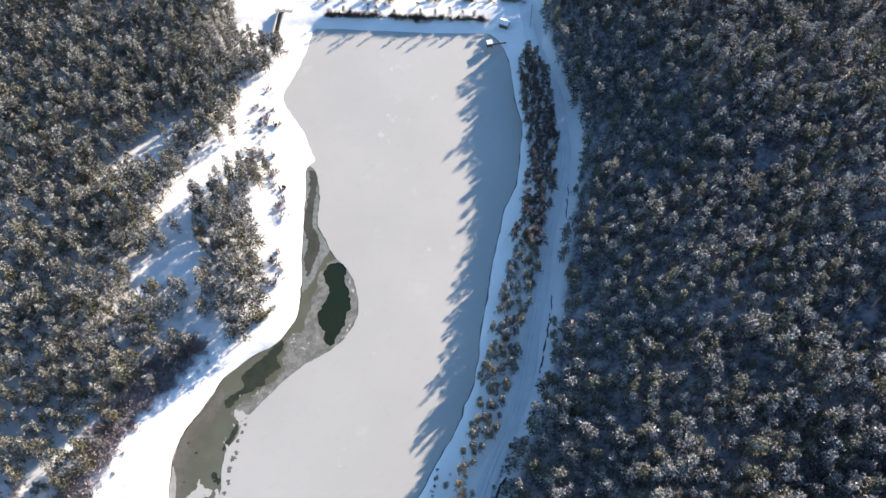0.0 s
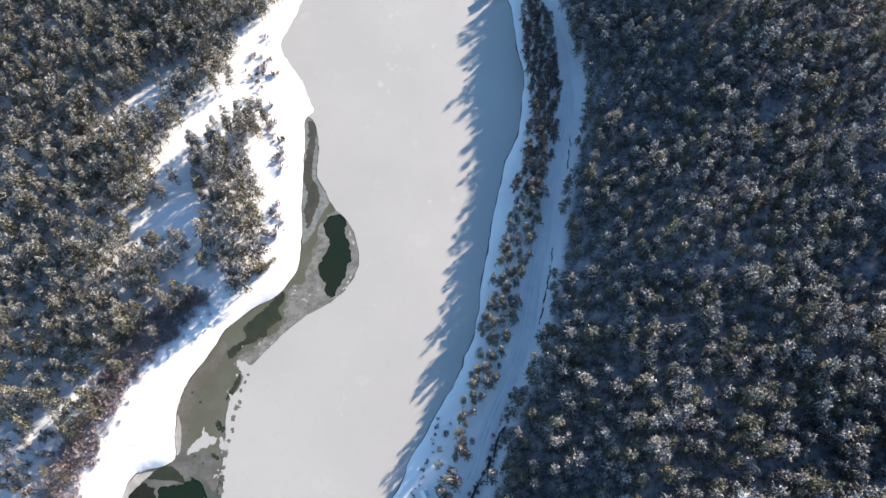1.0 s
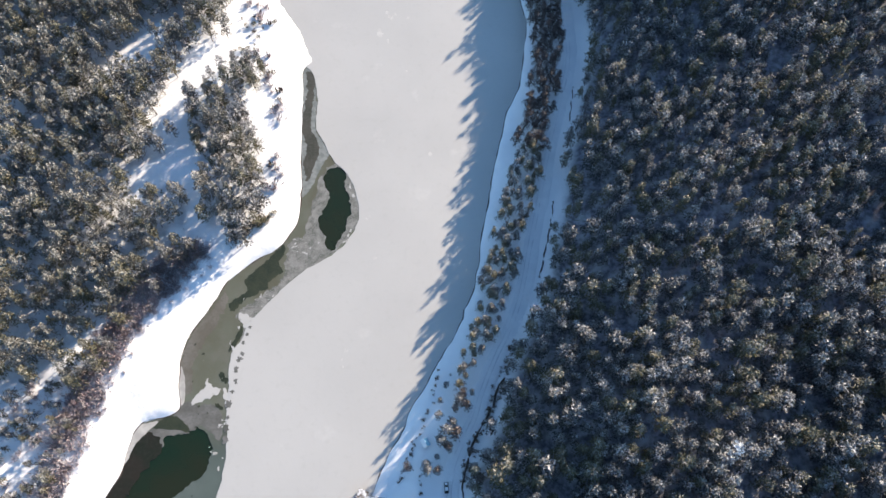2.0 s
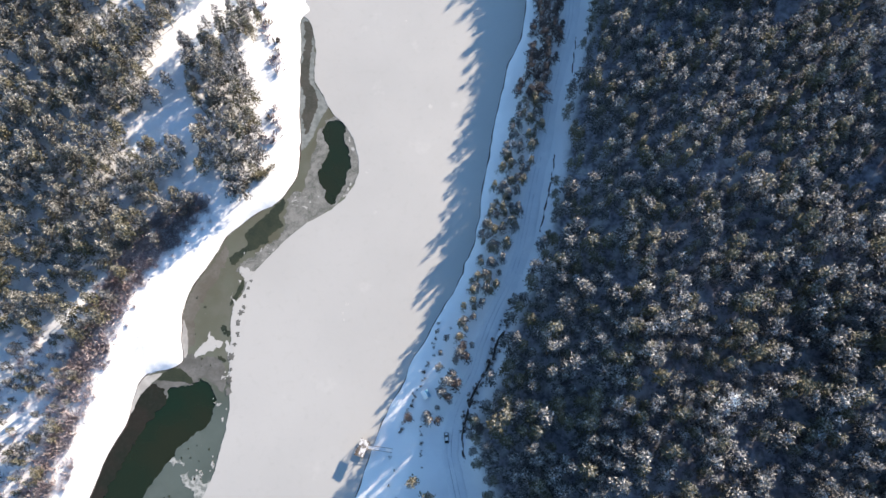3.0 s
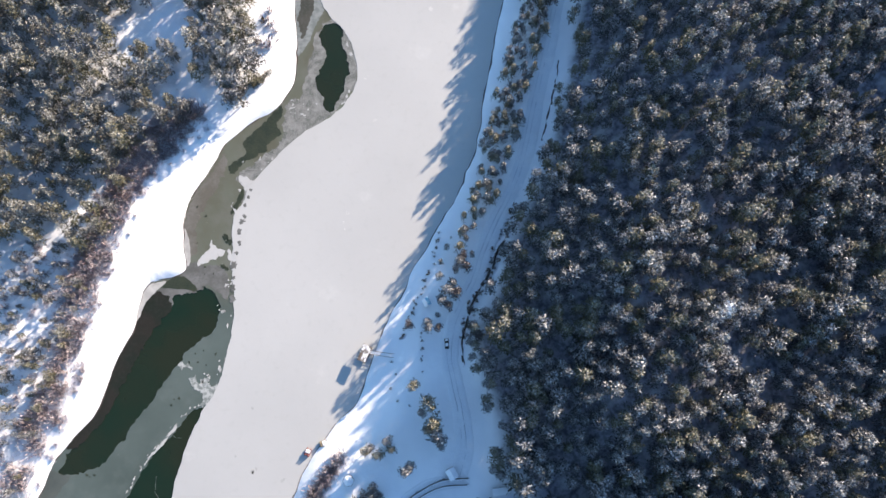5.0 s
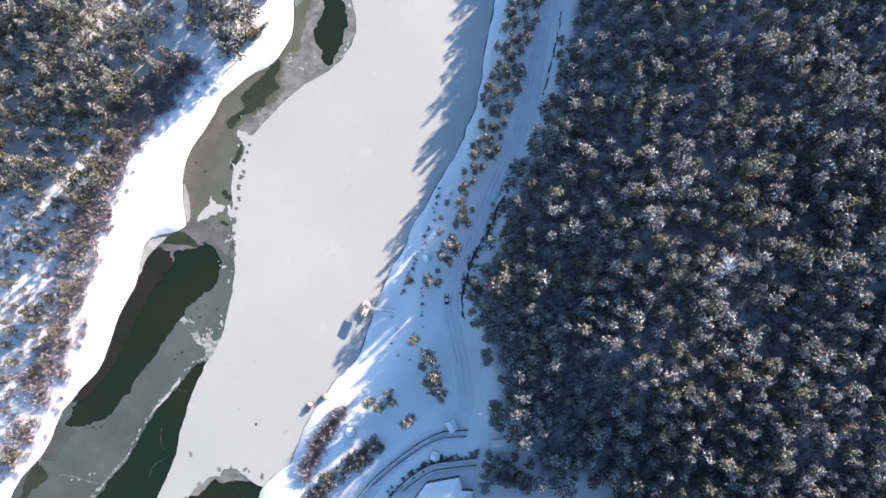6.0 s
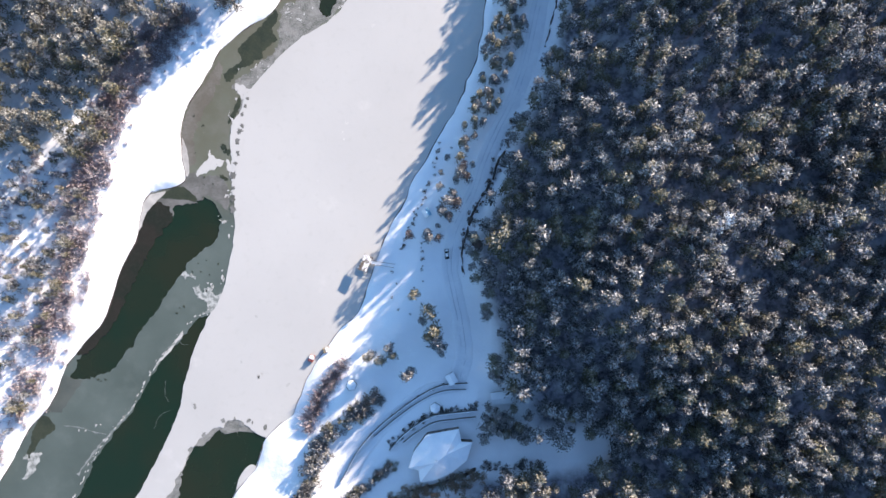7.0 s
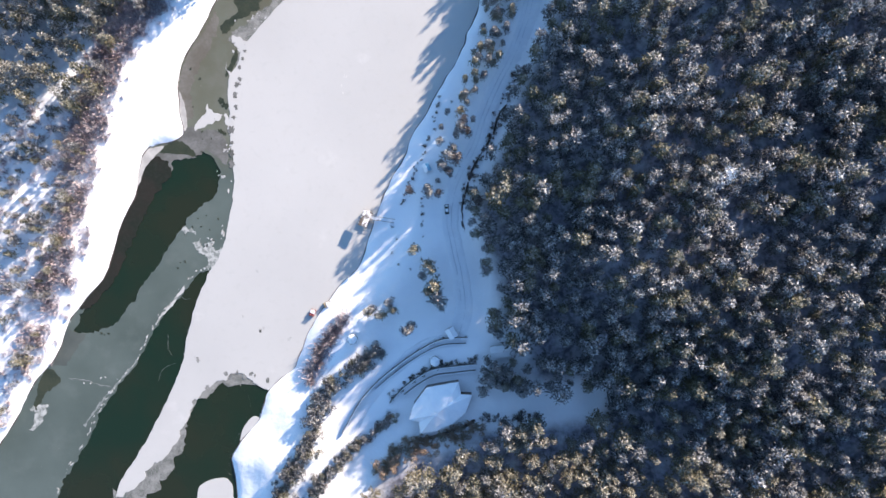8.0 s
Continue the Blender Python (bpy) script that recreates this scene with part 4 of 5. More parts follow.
def wood(name, places, sizes, mats, shapes, label, category, seed, second=0.16):
    """All trees of a wood in one mesh, crowns and trunks."""
    rng = np.random.default_rng(seed)
    z = heights(places)
    vs, fs, ps, ws, base = [], [], [], [], 0
    for (x, y), size, h in zip(places, sizes, z):
        v, f, w = shapes[rng.integers(len(shapes))]
        a = rng.uniform(0, 6.28)
        c, s = math.cos(a), math.sin(a)
        wide = size * rng.uniform(0.88, 1.12)
        vs.append(np.column_stack([(v[:, 0] * c - v[:, 1] * s) * wide + x, (v[:, 0] * s + v[:, 1] * c) * wide + y, v[:, 2] * size + h]))
        fs.append(f + base)
        ps.append(np.full(len(f), rng.random() < second, np.int32))
        base += len(v)
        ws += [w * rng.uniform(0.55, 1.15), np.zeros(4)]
        k = np.array([0, 2.1, 4.2])
        ring = np.stack([np.cos(k) * 0.2, np.sin(k) * 0.2], 1)
        vs.append(np.concatenate([np.column_stack([ring + (x, y), np.full(3, h - 0.6)]), [(x, y, h + 0.72 * v[:, 2].max() * size)]]))
        fs.append(np.array([[0, 1, 3], [1, 2, 3], [2, 0, 3]]) + base)
        ps.append(np.full(3, 2, np.int32))
        base += 4
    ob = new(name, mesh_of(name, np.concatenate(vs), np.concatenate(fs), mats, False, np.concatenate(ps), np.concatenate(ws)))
    return tagged(ob, label, category, kind="stuff")


def scatter(x0, y0, x1, y1, gap, seed):
    """Uneven places about gap apart."""
    rng = np.random.default_rng(seed)
    X, Y = np.meshgrid(np.arange(x0, x1, gap), np.arange(y0, y1, gap))
    X = X + (np.arange(X.shape[0]) % 2)[:, None] * gap / 2
    return np.stack([X + rng.uniform(-0.45, 0.45, X.shape) * gap, Y + rng.uniform(-0.45, 0.45, X.shape) * gap], -1).reshape(-1, 2)


def reach(y):
    """Half the width of the stretch of land that trees are planted on."""
    return np.interp(y, [-140, 0, 100, 200, 340, 420], [225, 215, 235, 265, 310, 340])


rng = np.random.default_rng(11)
spots = scatter(-340, -150, 340, 420, 4.95, 21)
X, Y = spots[:, 0], spots[:, 1]
keep = (np.abs(X) < reach(Y)) & (rng.random(len(X)) < 0.96 - 0.22 * (waves(X, Y, 45, 7) > 0.35))
in_right = keep & inside(X, Y, WOOD_R) & ((rng.random(len(X)) < 0.93) | (X < 45) | (Y > 190))
in_left = keep & inside(X, Y, WOOD_L)
in_left &= distance(X, Y, WOOD_L, True) > 1.0
in_right &= distance(X, Y, WOOD_R, True) > 1.6
for glade in (GLADE_A, GLADE_B, GLADE_C):
    in_left &= ~inside(X, Y, glade) & (distance(X, Y, glade, True) > 1.5)
young = in_left & inside(X, Y, SPARSE_L)
in_left &= ~young
young &= (rng.random(len(X)) < 0.77) & (distance(X, Y, TRACK_B) > 4)
in_left &= (distance(X, Y, CORRIDOR) > 3.2) & (distance(X, Y, TRACK) > 2.4) & (distance(X, Y, TRACK_B) > 4) & (distance(X, Y, STREAK_A) > 4.5) & (distance(X, Y, STREAK_B) > 5)
grow = (1 + (0.16 * (1 - step_up(Y, 60, 140))) * (X > -60)) * np.clip(1.0 + 0.12 * waves(X, Y, 30, 8) + rng.normal(0, 0.19, len(X)), 0.5, 1.36)
NEAR_R = in_right & (distance(X, Y, WOOD_R, True) < 8) & (Y > -30) & (Y < 240)
NEAR_L = in_left & (distance(X, Y, WOOD_L, True) < 7.5) & (Y > 60) & (Y < 240)
side = 0.643 * np.hypot(Y, 300)
in_left &= (X > -side - 7) & (Y > -124)
young &= (X > -side - 7) & (Y > -124)
# coarse unseen trees past the view edges, kept for the shadows they cast
out_of_view = in_right & ((X > side + 3) | (Y > 368) | (Y < -118))
in_right &= distance(X, Y, [(16, -75), (0, -80.5), (-14, -84), (-30, -97)]) > 5.5
sunny = in_right & ~NEAR_R & (Y < -66) & (X < 120) & ~out_of_view
mid = in_right & ~NEAR_R & ~out_of_view & ~sunny
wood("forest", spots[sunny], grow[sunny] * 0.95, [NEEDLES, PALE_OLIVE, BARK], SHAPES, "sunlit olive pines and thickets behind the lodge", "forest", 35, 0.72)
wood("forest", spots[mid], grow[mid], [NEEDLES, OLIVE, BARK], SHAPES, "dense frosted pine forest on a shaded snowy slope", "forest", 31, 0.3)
wood("forest", spots[out_of_view], grow[out_of_view], [NEEDLES, OLIVE, BARK], ROUGH_SHAPES, "dense coarse pines out of view up the slope, kept for shadows", "forest", 34, 0.3)
wood("forest", spots[in_left & ~NEAR_L], grow[in_left & ~NEAR_L] * 1.07, [LIT_NEEDLES, OLIVE, BARK], SHAPES, "dense sunlit frosted pine forest above the lake shore", "forest", 32, 0.3)

wood("young_forest", spots[young], grow[young] * 0.66, [NEEDLES, OLIVE, BARK], SHAPES, "young frosted pines with snow showing between them", "forest", 33, 0.4)
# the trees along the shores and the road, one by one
crowns = [mesh_of("crown", v, f, [NEEDLES if k < 6 else OLIVE], frost_shade=w) for k, (v, f, w) in enumerate(SHAPES)]
crowns += [mesh_of("crown", v, f, [BROWN], frost_shade=w) for v, f, w in SHAPES[2:4]]
PINES = []


def pine(x, y, size, kind, label, group):
    ob = None
    m = pose(x, y, height(x, y), 0, 0, random.uniform(0, 360)) @ Matrix.Diagonal((size * random.uniform(0.9, 1.1), size, size * random.uniform(0.9, 1.15), 1))
    if kind not in TRUNKS:
        TRUNKS[kind] = trunk_bmesh(kind)
        me = bpy.data.meshes.new("trunk")
        TRUNKS[kind].to_mesh(me)
        me.materials.append(BARK)
        TRUNKS[kind] = me
    ob = empty("bare_tree" if kind > 9 else "pine_tree", m, label, "tree", group)
    for name, me in (("trunk", TRUNKS[kind]), ("crown", crowns[kind])):
        child = new(name, me)
        child.parent = ob
    PINES.append(ob)
    return ob


TRUNKS = {}
strip_spots = scatter(0, 50, 70, 310, 3.9, 22)
strip_spots = strip_spots[inside(strip_spots[:, 0], strip_spots[:, 1], smooth(STRIP, 4, closed=True))]
for x, y in strip_spots:
    if y > 175 + random.uniform(-12, 12):
        pine(x, y, random.uniform(0.6, 0.92), random.choice((10, 11)), "dark brown leafless tree between the road and the lake", "trees along the road")
    else:
        pine(x, y, random.uniform(0.5, 0.84), random.choice((0, 1, 3, 3, 6, 7, 7, 9)), "frosted pine between the road and the lake", "trees along the road")
for x, y in spots[NEAR_R]:
    pine(x, y, random.uniform(0.65, 1.05) * (1.2 if 20 < y < 100 else 0.92), random.randrange(10), "frosted pine at the edge of the shaded forest", "pines at the forest edge")
for x, y, size in [(-116.0, 308.4, 1.0), (-109.4, 296.9, 1.15), (-105.9, 308.4, 0.9), (-97.7, 302.4, 1.1), (-97.1, 310.8, 0.9)]:
    pine(x, y, size, 6 + int(size * 10) % 4, "tall olive pine by the end of the dam", "pines at the forest edge")
for x, y in spots[NEAR_L]:
    pine(x, y, random.uniform(0.85, 1.15) * (1.2 if 105 < y < 195 else 1.0), random.randrange(10), "sunlit frosted pine beside the snowy shore", "pines at the forest edge")
for x, y, size in [(-70, 337.6, 0.4), (-61, 337.2, 0.5), (-57, 338, 0.36), (-46, 336.6, 0.44), (-41, 337, 0.54), (-30, 336.2, 0.4), (-14, 336, 0.5), (-5, 335.4, 0.42), (4, 335.6, 0.5), (12, 335, 0.4), (19, 334.6, 0.46)]:
    pine(x, y, size, 10 + int(size * 100) % 2, "small bare brown tree on the crest of the dam", "trees on the dam")
BIG = [(-6.0, -8.5, 1.2), (-8.6, -12.5, 0.8), (-3.6, -16.5, 1.2), (-2.4, -21.5, 1.15), (-0.8, -25.5, 0.8), (-12.4, -1.5, 1.0)]
CORNER = [(-21, -27), (-31.5, -28), (-13.2, -33.5), (22, -50), (27, -52), (31, -55), (26, -58), (33, -60), (19, -54), (17, -60), (29, -48)]
THICK = [(18 + 15 * u + 1.2 * v, -50.5 - 7 * u + 5.5 * v - 4 * u * v) for u in (0.0, 0.2, 0.4, 0.6, 0.8, 1.0) for v in (-0.9, -0.2, 0.5)]
CLEARING = [
    (6.5, 50.0, 0.8), (9.5, 48.0, 0.7), (5.0, 47.0, 0.6), (8.0, 53.0, 0.6), (12.0, 53.5, 0.45), (3.8, 41.0, 0.75), (1.5, 37.5, 0.85), (5.4, 36.5, 0.8), (-0.5, 33.2, 0.8),
    (2.0, 31.5, 0.6), (-1.8, 35.0, 0.5), (-7.0, 24.4, 0.75), (-6.2, 22.2, 0.65), (-2.5, 22.2, 0.6), (-2.6, 27.6, 0.4), (-14.6, 23.2, 0.65), (-2.0, 44.0, 0.65), (1.2, 57.0, 0.5),
    (-1.5, 50.5, 0.4), (11.2, 30.0, 0.5), (12.0, 23.5, 0.7), (14.0, 19.0, 0.7), (20.0, -34.0, 0.7), (22.5, -36.0, 0.8),
]
for k, (x, y, size) in enumerate(BIG):
    pine(x, y, size, (6, 1, 7, 2, 0, 8)[k], "broad green pine in a clump on the shaded clearing", "pines on the clearing")
for k, (x, y) in enumerate(THICK):
    pine(x, y, random.uniform(0.65, 0.88), (0, 1, 3, 2, 9)[k % 5], "dark pine in a dense clump beside the hut", "pines on the clearing")
for k, (x, y, size) in enumerate(CLEARING):
    pine(x, y, size * 1.15, (3, 11, 1, 10, 4, 5)[k % 6], "low dark tree with bare twigs beside the snowy road", "pines on the clearing")
for k, (x, y) in enumerate(PLAZA_TREES + CORNER, 4):
    pine(x, y, random.uniform(0.75, 0.98) if k < 5 else random.uniform(0.7, 0.95), (6, 1, 2, 3, 7)[k % 5], "low green pine standing in shaded snow", "pines on the clearing")


# ---------------------------------------------------------------- brush
def brush_shape(seed, tufts=46, tall=1.8, wide=1.6, stem=0.07):
    """A bush of bare twigs."""
    rng = np.random.default_rng(seed)
    root = np.column_stack([rng.normal(0, wide * 0.4, (tufts, 2)), np.full(tufts, -0.1)])
    tip = root * (1.7, 1.7, 1) + np.column_stack([rng.normal(0, 0.4, (tufts, 2)), rng.uniform(0.5, 1.0, tufts) * tall])
    a = rng.normal(size=(tufts, 3)) * stem
    mid = (root + tip) / 2 + rng.normal(0, 0.2, (tufts, 3))
    verts = np.stack([root - a, root + a, mid + a * 1.4, tip], 1).reshape(-1, 3)
    base = np.arange(tufts)[:, None] * 4
    return verts, np.concatenate([base + f for f in ([0, 1, 2], [0, 2, 3], [1, 2, 3])], 0), rng.uniform(0, 1, len(verts))


BUSHES = [brush_shape(k, tufts=64, tall=2.0 + 0.5 * (k % 3), wide=2.4 + 0.5 * (k % 2), stem=0.036) for k in range(6)]


def along(line, count, spread, seed):
    r = np.random.default_rng(seed)
    p = smooth(line, 1.5)
    return p[r.integers(0, len(p), count)] + r.normal(0, spread, (count, 2))


def brush(name, places, sizes, mats, label, seed, shapes=None):
    ob = wood(name, places, sizes, mats, shapes or BUSHES, label, "brush", seed)
    return ob


reds = along(BRUSH, 680, 6.0, 41)
reds = reds[distance(reds[:, 0], reds[:, 1], BRUSH) < 10.5]
reds = reds[(reds[:, 1] > 30) | (np.random.default_rng(15).random(len(reds)) < 0.45)]
reds = np.concatenate([reds, along([(-113.4, 122.6), (-121, 119.1), (-128.2, 113.9), (-135, 107.1), (-144.3, 97.1)], 110, 3.2, 85)])
brush("brush", reds, np.random.default_rng(4).uniform(0.75, 1.3, len(reds)) * np.clip(1.25 - distance(reds[:, 0], reds[:, 1], BRUSH) / 12, 0.25, 1), [TWIGS, TWIGS, TWIGS], "bare reddish brush along the snowy shore", 42)
thicket = scatter(-260, -124, -90, 120, 6.2, 64)
thicket = thicket[inside(thicket[:, 0], thicket[:, 1], SPARSE_L) & (distance(thicket[:, 0], thicket[:, 1], TRACK_B) > 3)]
brush("brush", thicket, np.random.default_rng(9).uniform(0.6, 1.3, len(thicket)) * 0.85, [TWIGS, TWIGS, TWIGS], "bare mauve undergrowth between young pines", 65)
LOW_SHAPES = [crown_shape(60 + k, tall=2.6, wide=1.9, clumps=6, tufts=170, low=0.3) for k in range(4)]
hedge = along(HEDGE, 150, 2.0, 43)
brush("hedge", hedge, np.random.default_rng(5).uniform(0.9, 1.9, len(hedge)), [NEEDLES, OLIVE, BARK], "dark frosted hedge along the lane", 44, LOW_SHAPES)
hedge = along(HEDGE_UP, 85, 1.2, 45)
brush("hedge", hedge, np.random.default_rng(16).uniform(0.6, 1.5, len(hedge)), [NEEDLES, OLIVE, BARK], "low dark hedge above the lane", 46, LOW_SHAPES)
dam_brush = along([(-72, 337.5), (-60, 337), (-20, 335), (28, 333)], 190, 1.0, 47)
brush("brush", dam_brush, 0.25 + 0.8 * np.random.default_rng(6).random(len(dam_brush)) ** 2, [BROWN, OLIVE, TWIGS], "row of bare brown shrubs on the crest of the dam", 48)


far_bushes = np.concatenate([along([(-12.9, 350.6), (5.6, 351.6), (27.0, 350.6), (47.6, 350.6)], 60, 2.0, 74), along([(-79.8, 349.5), (-51.4, 350.6), (-30.0, 349.5)], 22, 2.0, 75)])
brush("brush", far_bushes, np.random.default_rng(12).uniform(0.6, 1.5, len(far_bushes)), [OLIVE, BROWN, BARK], "dark bushes on the low ground beyond the dam", 76, LOW_SHAPES)
bank_bushes = along([(-105.2, 256.9), (-99.7, 248.8), (-99.6, 238.8), (-102.6, 229.2), (-107.2, 222.7)], 26, 3.2, 77)
brush("brush", bank_bushes, np.random.default_rng(13).uniform(0.35, 1.1, len(bank_bushes)), [OLIVE, BROWN, BARK], "scattered bushes on the sunny snowbank", 78, LOW_SHAPES)
twiggy = np.concatenate([along([(-96, 234), (-87, 208), (-83, 184), (-82, 161), (-83, 146)], 26, 1.6, 51), along([(-104, 268), (-96, 250)], 10, 3, 52)])
brush("brush", twiggy, np.random.default_rng(19).uniform(0.8, 1.7, len(twiggy)), [TWIGS, BARK, BARK], "sparse bare bushes on the sunny snowbank", 53, [brush_shape(90 + k, 22, 2.2, 1.5) for k in range(4)])
shore_brush = along([(-44, -33), (-52, -46), (-57, -58)], 60, 1.6, 54)
brush("brush", shore_brush, np.full(len(shore_brush), 0.9), [TWIGS, TWIGS, TWIGS], "bare brown reeds on the sunny bank", 55)
bank_row = along([(-82, 138), (-84.0, 136.0), (-90.0, 130.6), (-97.5, 125.3)], 34, 1.0, 86)
brush("brush", bank_row, np.random.default_rng(20).uniform(0.6, 1.4, len(bank_row)), [OLIVE, LIT_NEEDLES, BARK], "row of low frosted bushes on the snowbank", 87, LOW_SHAPES)
south_row = along([(15, -71.5), (24, -72.5), (33, -71.5), (40, -70)], 20, 1.0, 88)
brush("brush", south_row, np.random.default_rng(21).uniform(0.4, 1.2, len(south_row)), [NEEDLES, BROWN, BARK], "dark bushes along the snowy opening", 89, LOW_SHAPES)
terrace = along([(14, -48), (3, -50), (-6, -52), (-15, -58), (-21, -64)], 70, 0.8, 56)
verge = along(WALL_A, 60, 0.35, 70)
brush("hedge", verge, np.random.default_rng(7).uniform(0.15, 0.36, len(verge)), [BARK, NEEDLES, BARK], "dark broken verge plants along the terrace wall", 71, LOW_SHAPES)
brush("hedge", terrace, np.full(len(terrace), 0.55), [NEEDLES, OLIVE, BARK], "low frosted planting on the terrace", 57, LOW_SHAPES)
slope_brush = along([(16, -75), (0, -81.5), (-14, -85), (-26, -95)], 120, 2.2, 58)
brush("brush", slope_brush, np.random.default_rng(17).uniform(0.5, 1.5, len(slope_brush)), [DRY, PALE_OLIVE, BARK], "dry brown and olive brush below the lodge", 59, LOW_SHAPES)
edge_brush = along([(8, 18), (10, 27), (15, 38), (20, 47), (24, 57), (31, 75)], 110, 1.1, 60)
brush("brush", edge_brush, np.random.default_rng(18).uniform(0.2, 0.7, len(edge_brush)), [BARK, NEEDLES, BARK], "dark bushes on the road cutting", 61, LOW_SHAPES)
post_spots = [(-11, 60), (-8, 40), (-13, 34), (-17, 22), (-22, 8), (-20, 3), (-22, -3), (-19, -8), (-14, -10), (3, 62), (-4, 50)]
small = np.array(post_spots, float)
brush("brush", small, np.full(len(small), 0.42), [NEEDLES, OLIVE, BARK], "small dark shrubs standing in the snow", 62, LOW_SHAPES)


# ---------------------------------------------------------------- cutting beside the road
def bank(name, line, width, tall, mat, label):
    p = smooth(line, 1.2, 0.5, 9)
    d = np.gradient(p, axis=0)
    side = np.stack([-d[:, 1], d[:, 0]], 1) / np.linalg.norm(d, axis=1)[:, None]
    rows = []
    for k, (s, up) in enumerate(((-1, -0.4), (-0.5, 0.55), (0.1, 1.0), (0.6, 0.9), (1, -0.3))):
        n = np.array([noise.noise((*v * 0.5, 0.35 * k)) for v in p])
        q = p + side * (s * width / 2 * (1 + 1.1 * n))[:, None]
        rows.append(np.column_stack([q, heights(q) + up * tall * (0.55 + 2.4 * n)]))
    v = np.stack(rows, 1).reshape(-1, 3)
    c = (np.arange(len(p) - 1)[:, None] * 5 + np.arange(4)[None, :]).ravel()
    ob = new(name, mesh_of(name, v, np.stack([c, c + 5, c + 6, c + 1], -1), [mat], True))
    return tagged(ob, label, "earth bank", kind="structure")


bank("earth_bank", [(26, 60), (23.5, 56.6), (19.9, 46.8), (14.3, 37.2), (9.7, 25.4), (7.8, 16.2), (8.5, 6)], 1.1, 0.7, EARTH, "dark bare earth cutting along the snowy road")
bank("earth_bank", [(43.6, 106.1), (45.6, 114.3), (47.5, 121.2), (49.0, 128.3), (50.5, 135.5), (51.8, 144.3)], 0.8, 0.6, EARTH, "dark bare earth cutting further up the road")
bank("earth_bank", [(61.8, 187.3), (63.8, 198.3), (65.7, 208.6)], 0.7, 0.5, EARTH, "short dark earth cutting under the forest edge")
bank("earth_bank", [(14, -73.5), (6, -77.5), (-3, -80.5), (-14, -82.5)], 1.6, 0.7, EARTH, "brown bare earth edge behind the lodge")
rows = np.concatenate([along([(-9.5, 20), (-9.2, 12), (-8.8, 4)], 9, 0.15, 81), along([(-2, 67), (-5, 52), (-8, 42), (-11, 34), (-15, 26), (-18, 18)], 44, 0.5, 82)])
brush("brush", rows, np.random.default_rng(8).uniform(0.2, 0.55, len(rows)), [BARK, NEEDLES, BARK], "broken row of small dark plants above the shore", 83, LOW_SHAPES)


# ---------------------------------------------------------------- terrace walls with snow on top
def terrace_wall(line, tall, label, wide=0.75, cap=0.36):
    p = smooth(line, 1.5)
    z = heights(p)
    d = np.gradient(p, axis=0)
    side = np.stack([-d[:, 1], d[:, 0]], 1) / np.linalg.norm(d, axis=1)[:, None]
    thing = empty("terrace_wall", Matrix(), label, "wall", "terrace walls")
    for name, low, high, w, mat in (("stonework", -0.4, tall, wide, STONE), ("snow_cap", tall + 0.004, tall + 0.12, cap, ROOF_SNOW)):
        bm = bmesh.new()
        off = 0.16 if name == "snow_cap" else 0.0
        rings = [[bm.verts.new((*(q + n * (s * w / 2 + off)), h + v)) for s, v in ((-1, low), (-1, high), (1, high), (1, low))] for q, n, h in zip(p, side, z)]
        for a, b in zip(rings, rings[1:]):
            for k in range(4):
                bm.faces.new((a[k], b[k], b[(k + 1) % 4], a[(k + 1) % 4]))
        bm.faces.new(rings[0])
        bm.faces.new(rings[-1])
        part(name, bm, mat, thing)


terrace_wall(WALL_A, 1.3, "curved low stone terrace wall capped with snow")
terrace_wall([(x - 0.3, y - 2.5) for x, y in WALL_A[:5]], 0.7, "low inner stone wall capped with snow", 0.6, 0.3)
terrace_wall(WALL_B, 1.2, "curved stone planter wall capped with snow")
terrace_wall([(x + 0.8, y - 2.6) for x, y in WALL_B[:-1]], 1.1, "inner stone planter wall capped with snow")


# ---------------------------------------------------------------- lodge
lodge_z = height(-2, -68) + 0.9
lodge = empty("lodge", pose(0, 0, lodge_z), "broad lodge under a snow-covered hipped roof", "building")
outline = [Vector((x, y, 4.6)) for x, y in ROOF]
mid = sum(outline, Vector()) / len(outline)


def prism(points, low, high, shrink=1.0):
    bm = bmesh.new()
    rings = [[bm.verts.new((mid.x + (v.x - mid.x) * shrink, mid.y + (v.y - mid.y) * shrink, z)) for v in points] for z in (low, high)]
    for i in range(len(points)):
        j = (i + 1) % len(points)
        bm.faces.new((rings[0][i], rings[0][j], rings[1][j], rings[1][i]))
    bm.faces.new(rings[0])
    bm.faces.new(rings[1])
    return bm


part("plinth", prism(outline, -2.6, 0.5, 0.985), STONE, lodge, "dark stone plinth")
part("wall", prism(outline, 0.5, 4.45, 0.975), TIMBER, lodge, "brown timber wall")
part("eave_board", prism(outline, 4.4, 4.62, 1.0), EARTH, lodge, "dark timber eave board")
bm = bmesh.new()
low = [bm.verts.new((mid.x + (v.x - mid.x) * 0.995, mid.y + (v.y - mid.y) * 0.995, 4.624)) for v in outline]
eave = [bm.verts.new((mid.x + (v.x - mid.x) * 0.985, mid.y + (v.y - mid.y) * 0.985, 5.0)) for v in outline]
ridge_a, ridge_b = bm.verts.new((-3.0, -69.4, 8.3)), bm.verts.new((1.2, -66.3, 7.9))
bm.faces.new(low)
count = len(low)
near = [ridge_a if i in (0, 1, 2, 8, 9, 10) else ridge_b for i in range(count)]
for i in range(count):
    j = (i + 1) % count
    bm.faces.new((low[i], low[j], eave[j], eave[i]))
    bm.faces.new((eave[i], eave[j], near[j]) if near[i] == near[j] else (eave[i], eave[j], near[j], near[i]))
part("roof", bm, ROOF_SNOW, lodge, "hipped roof under thick snow")
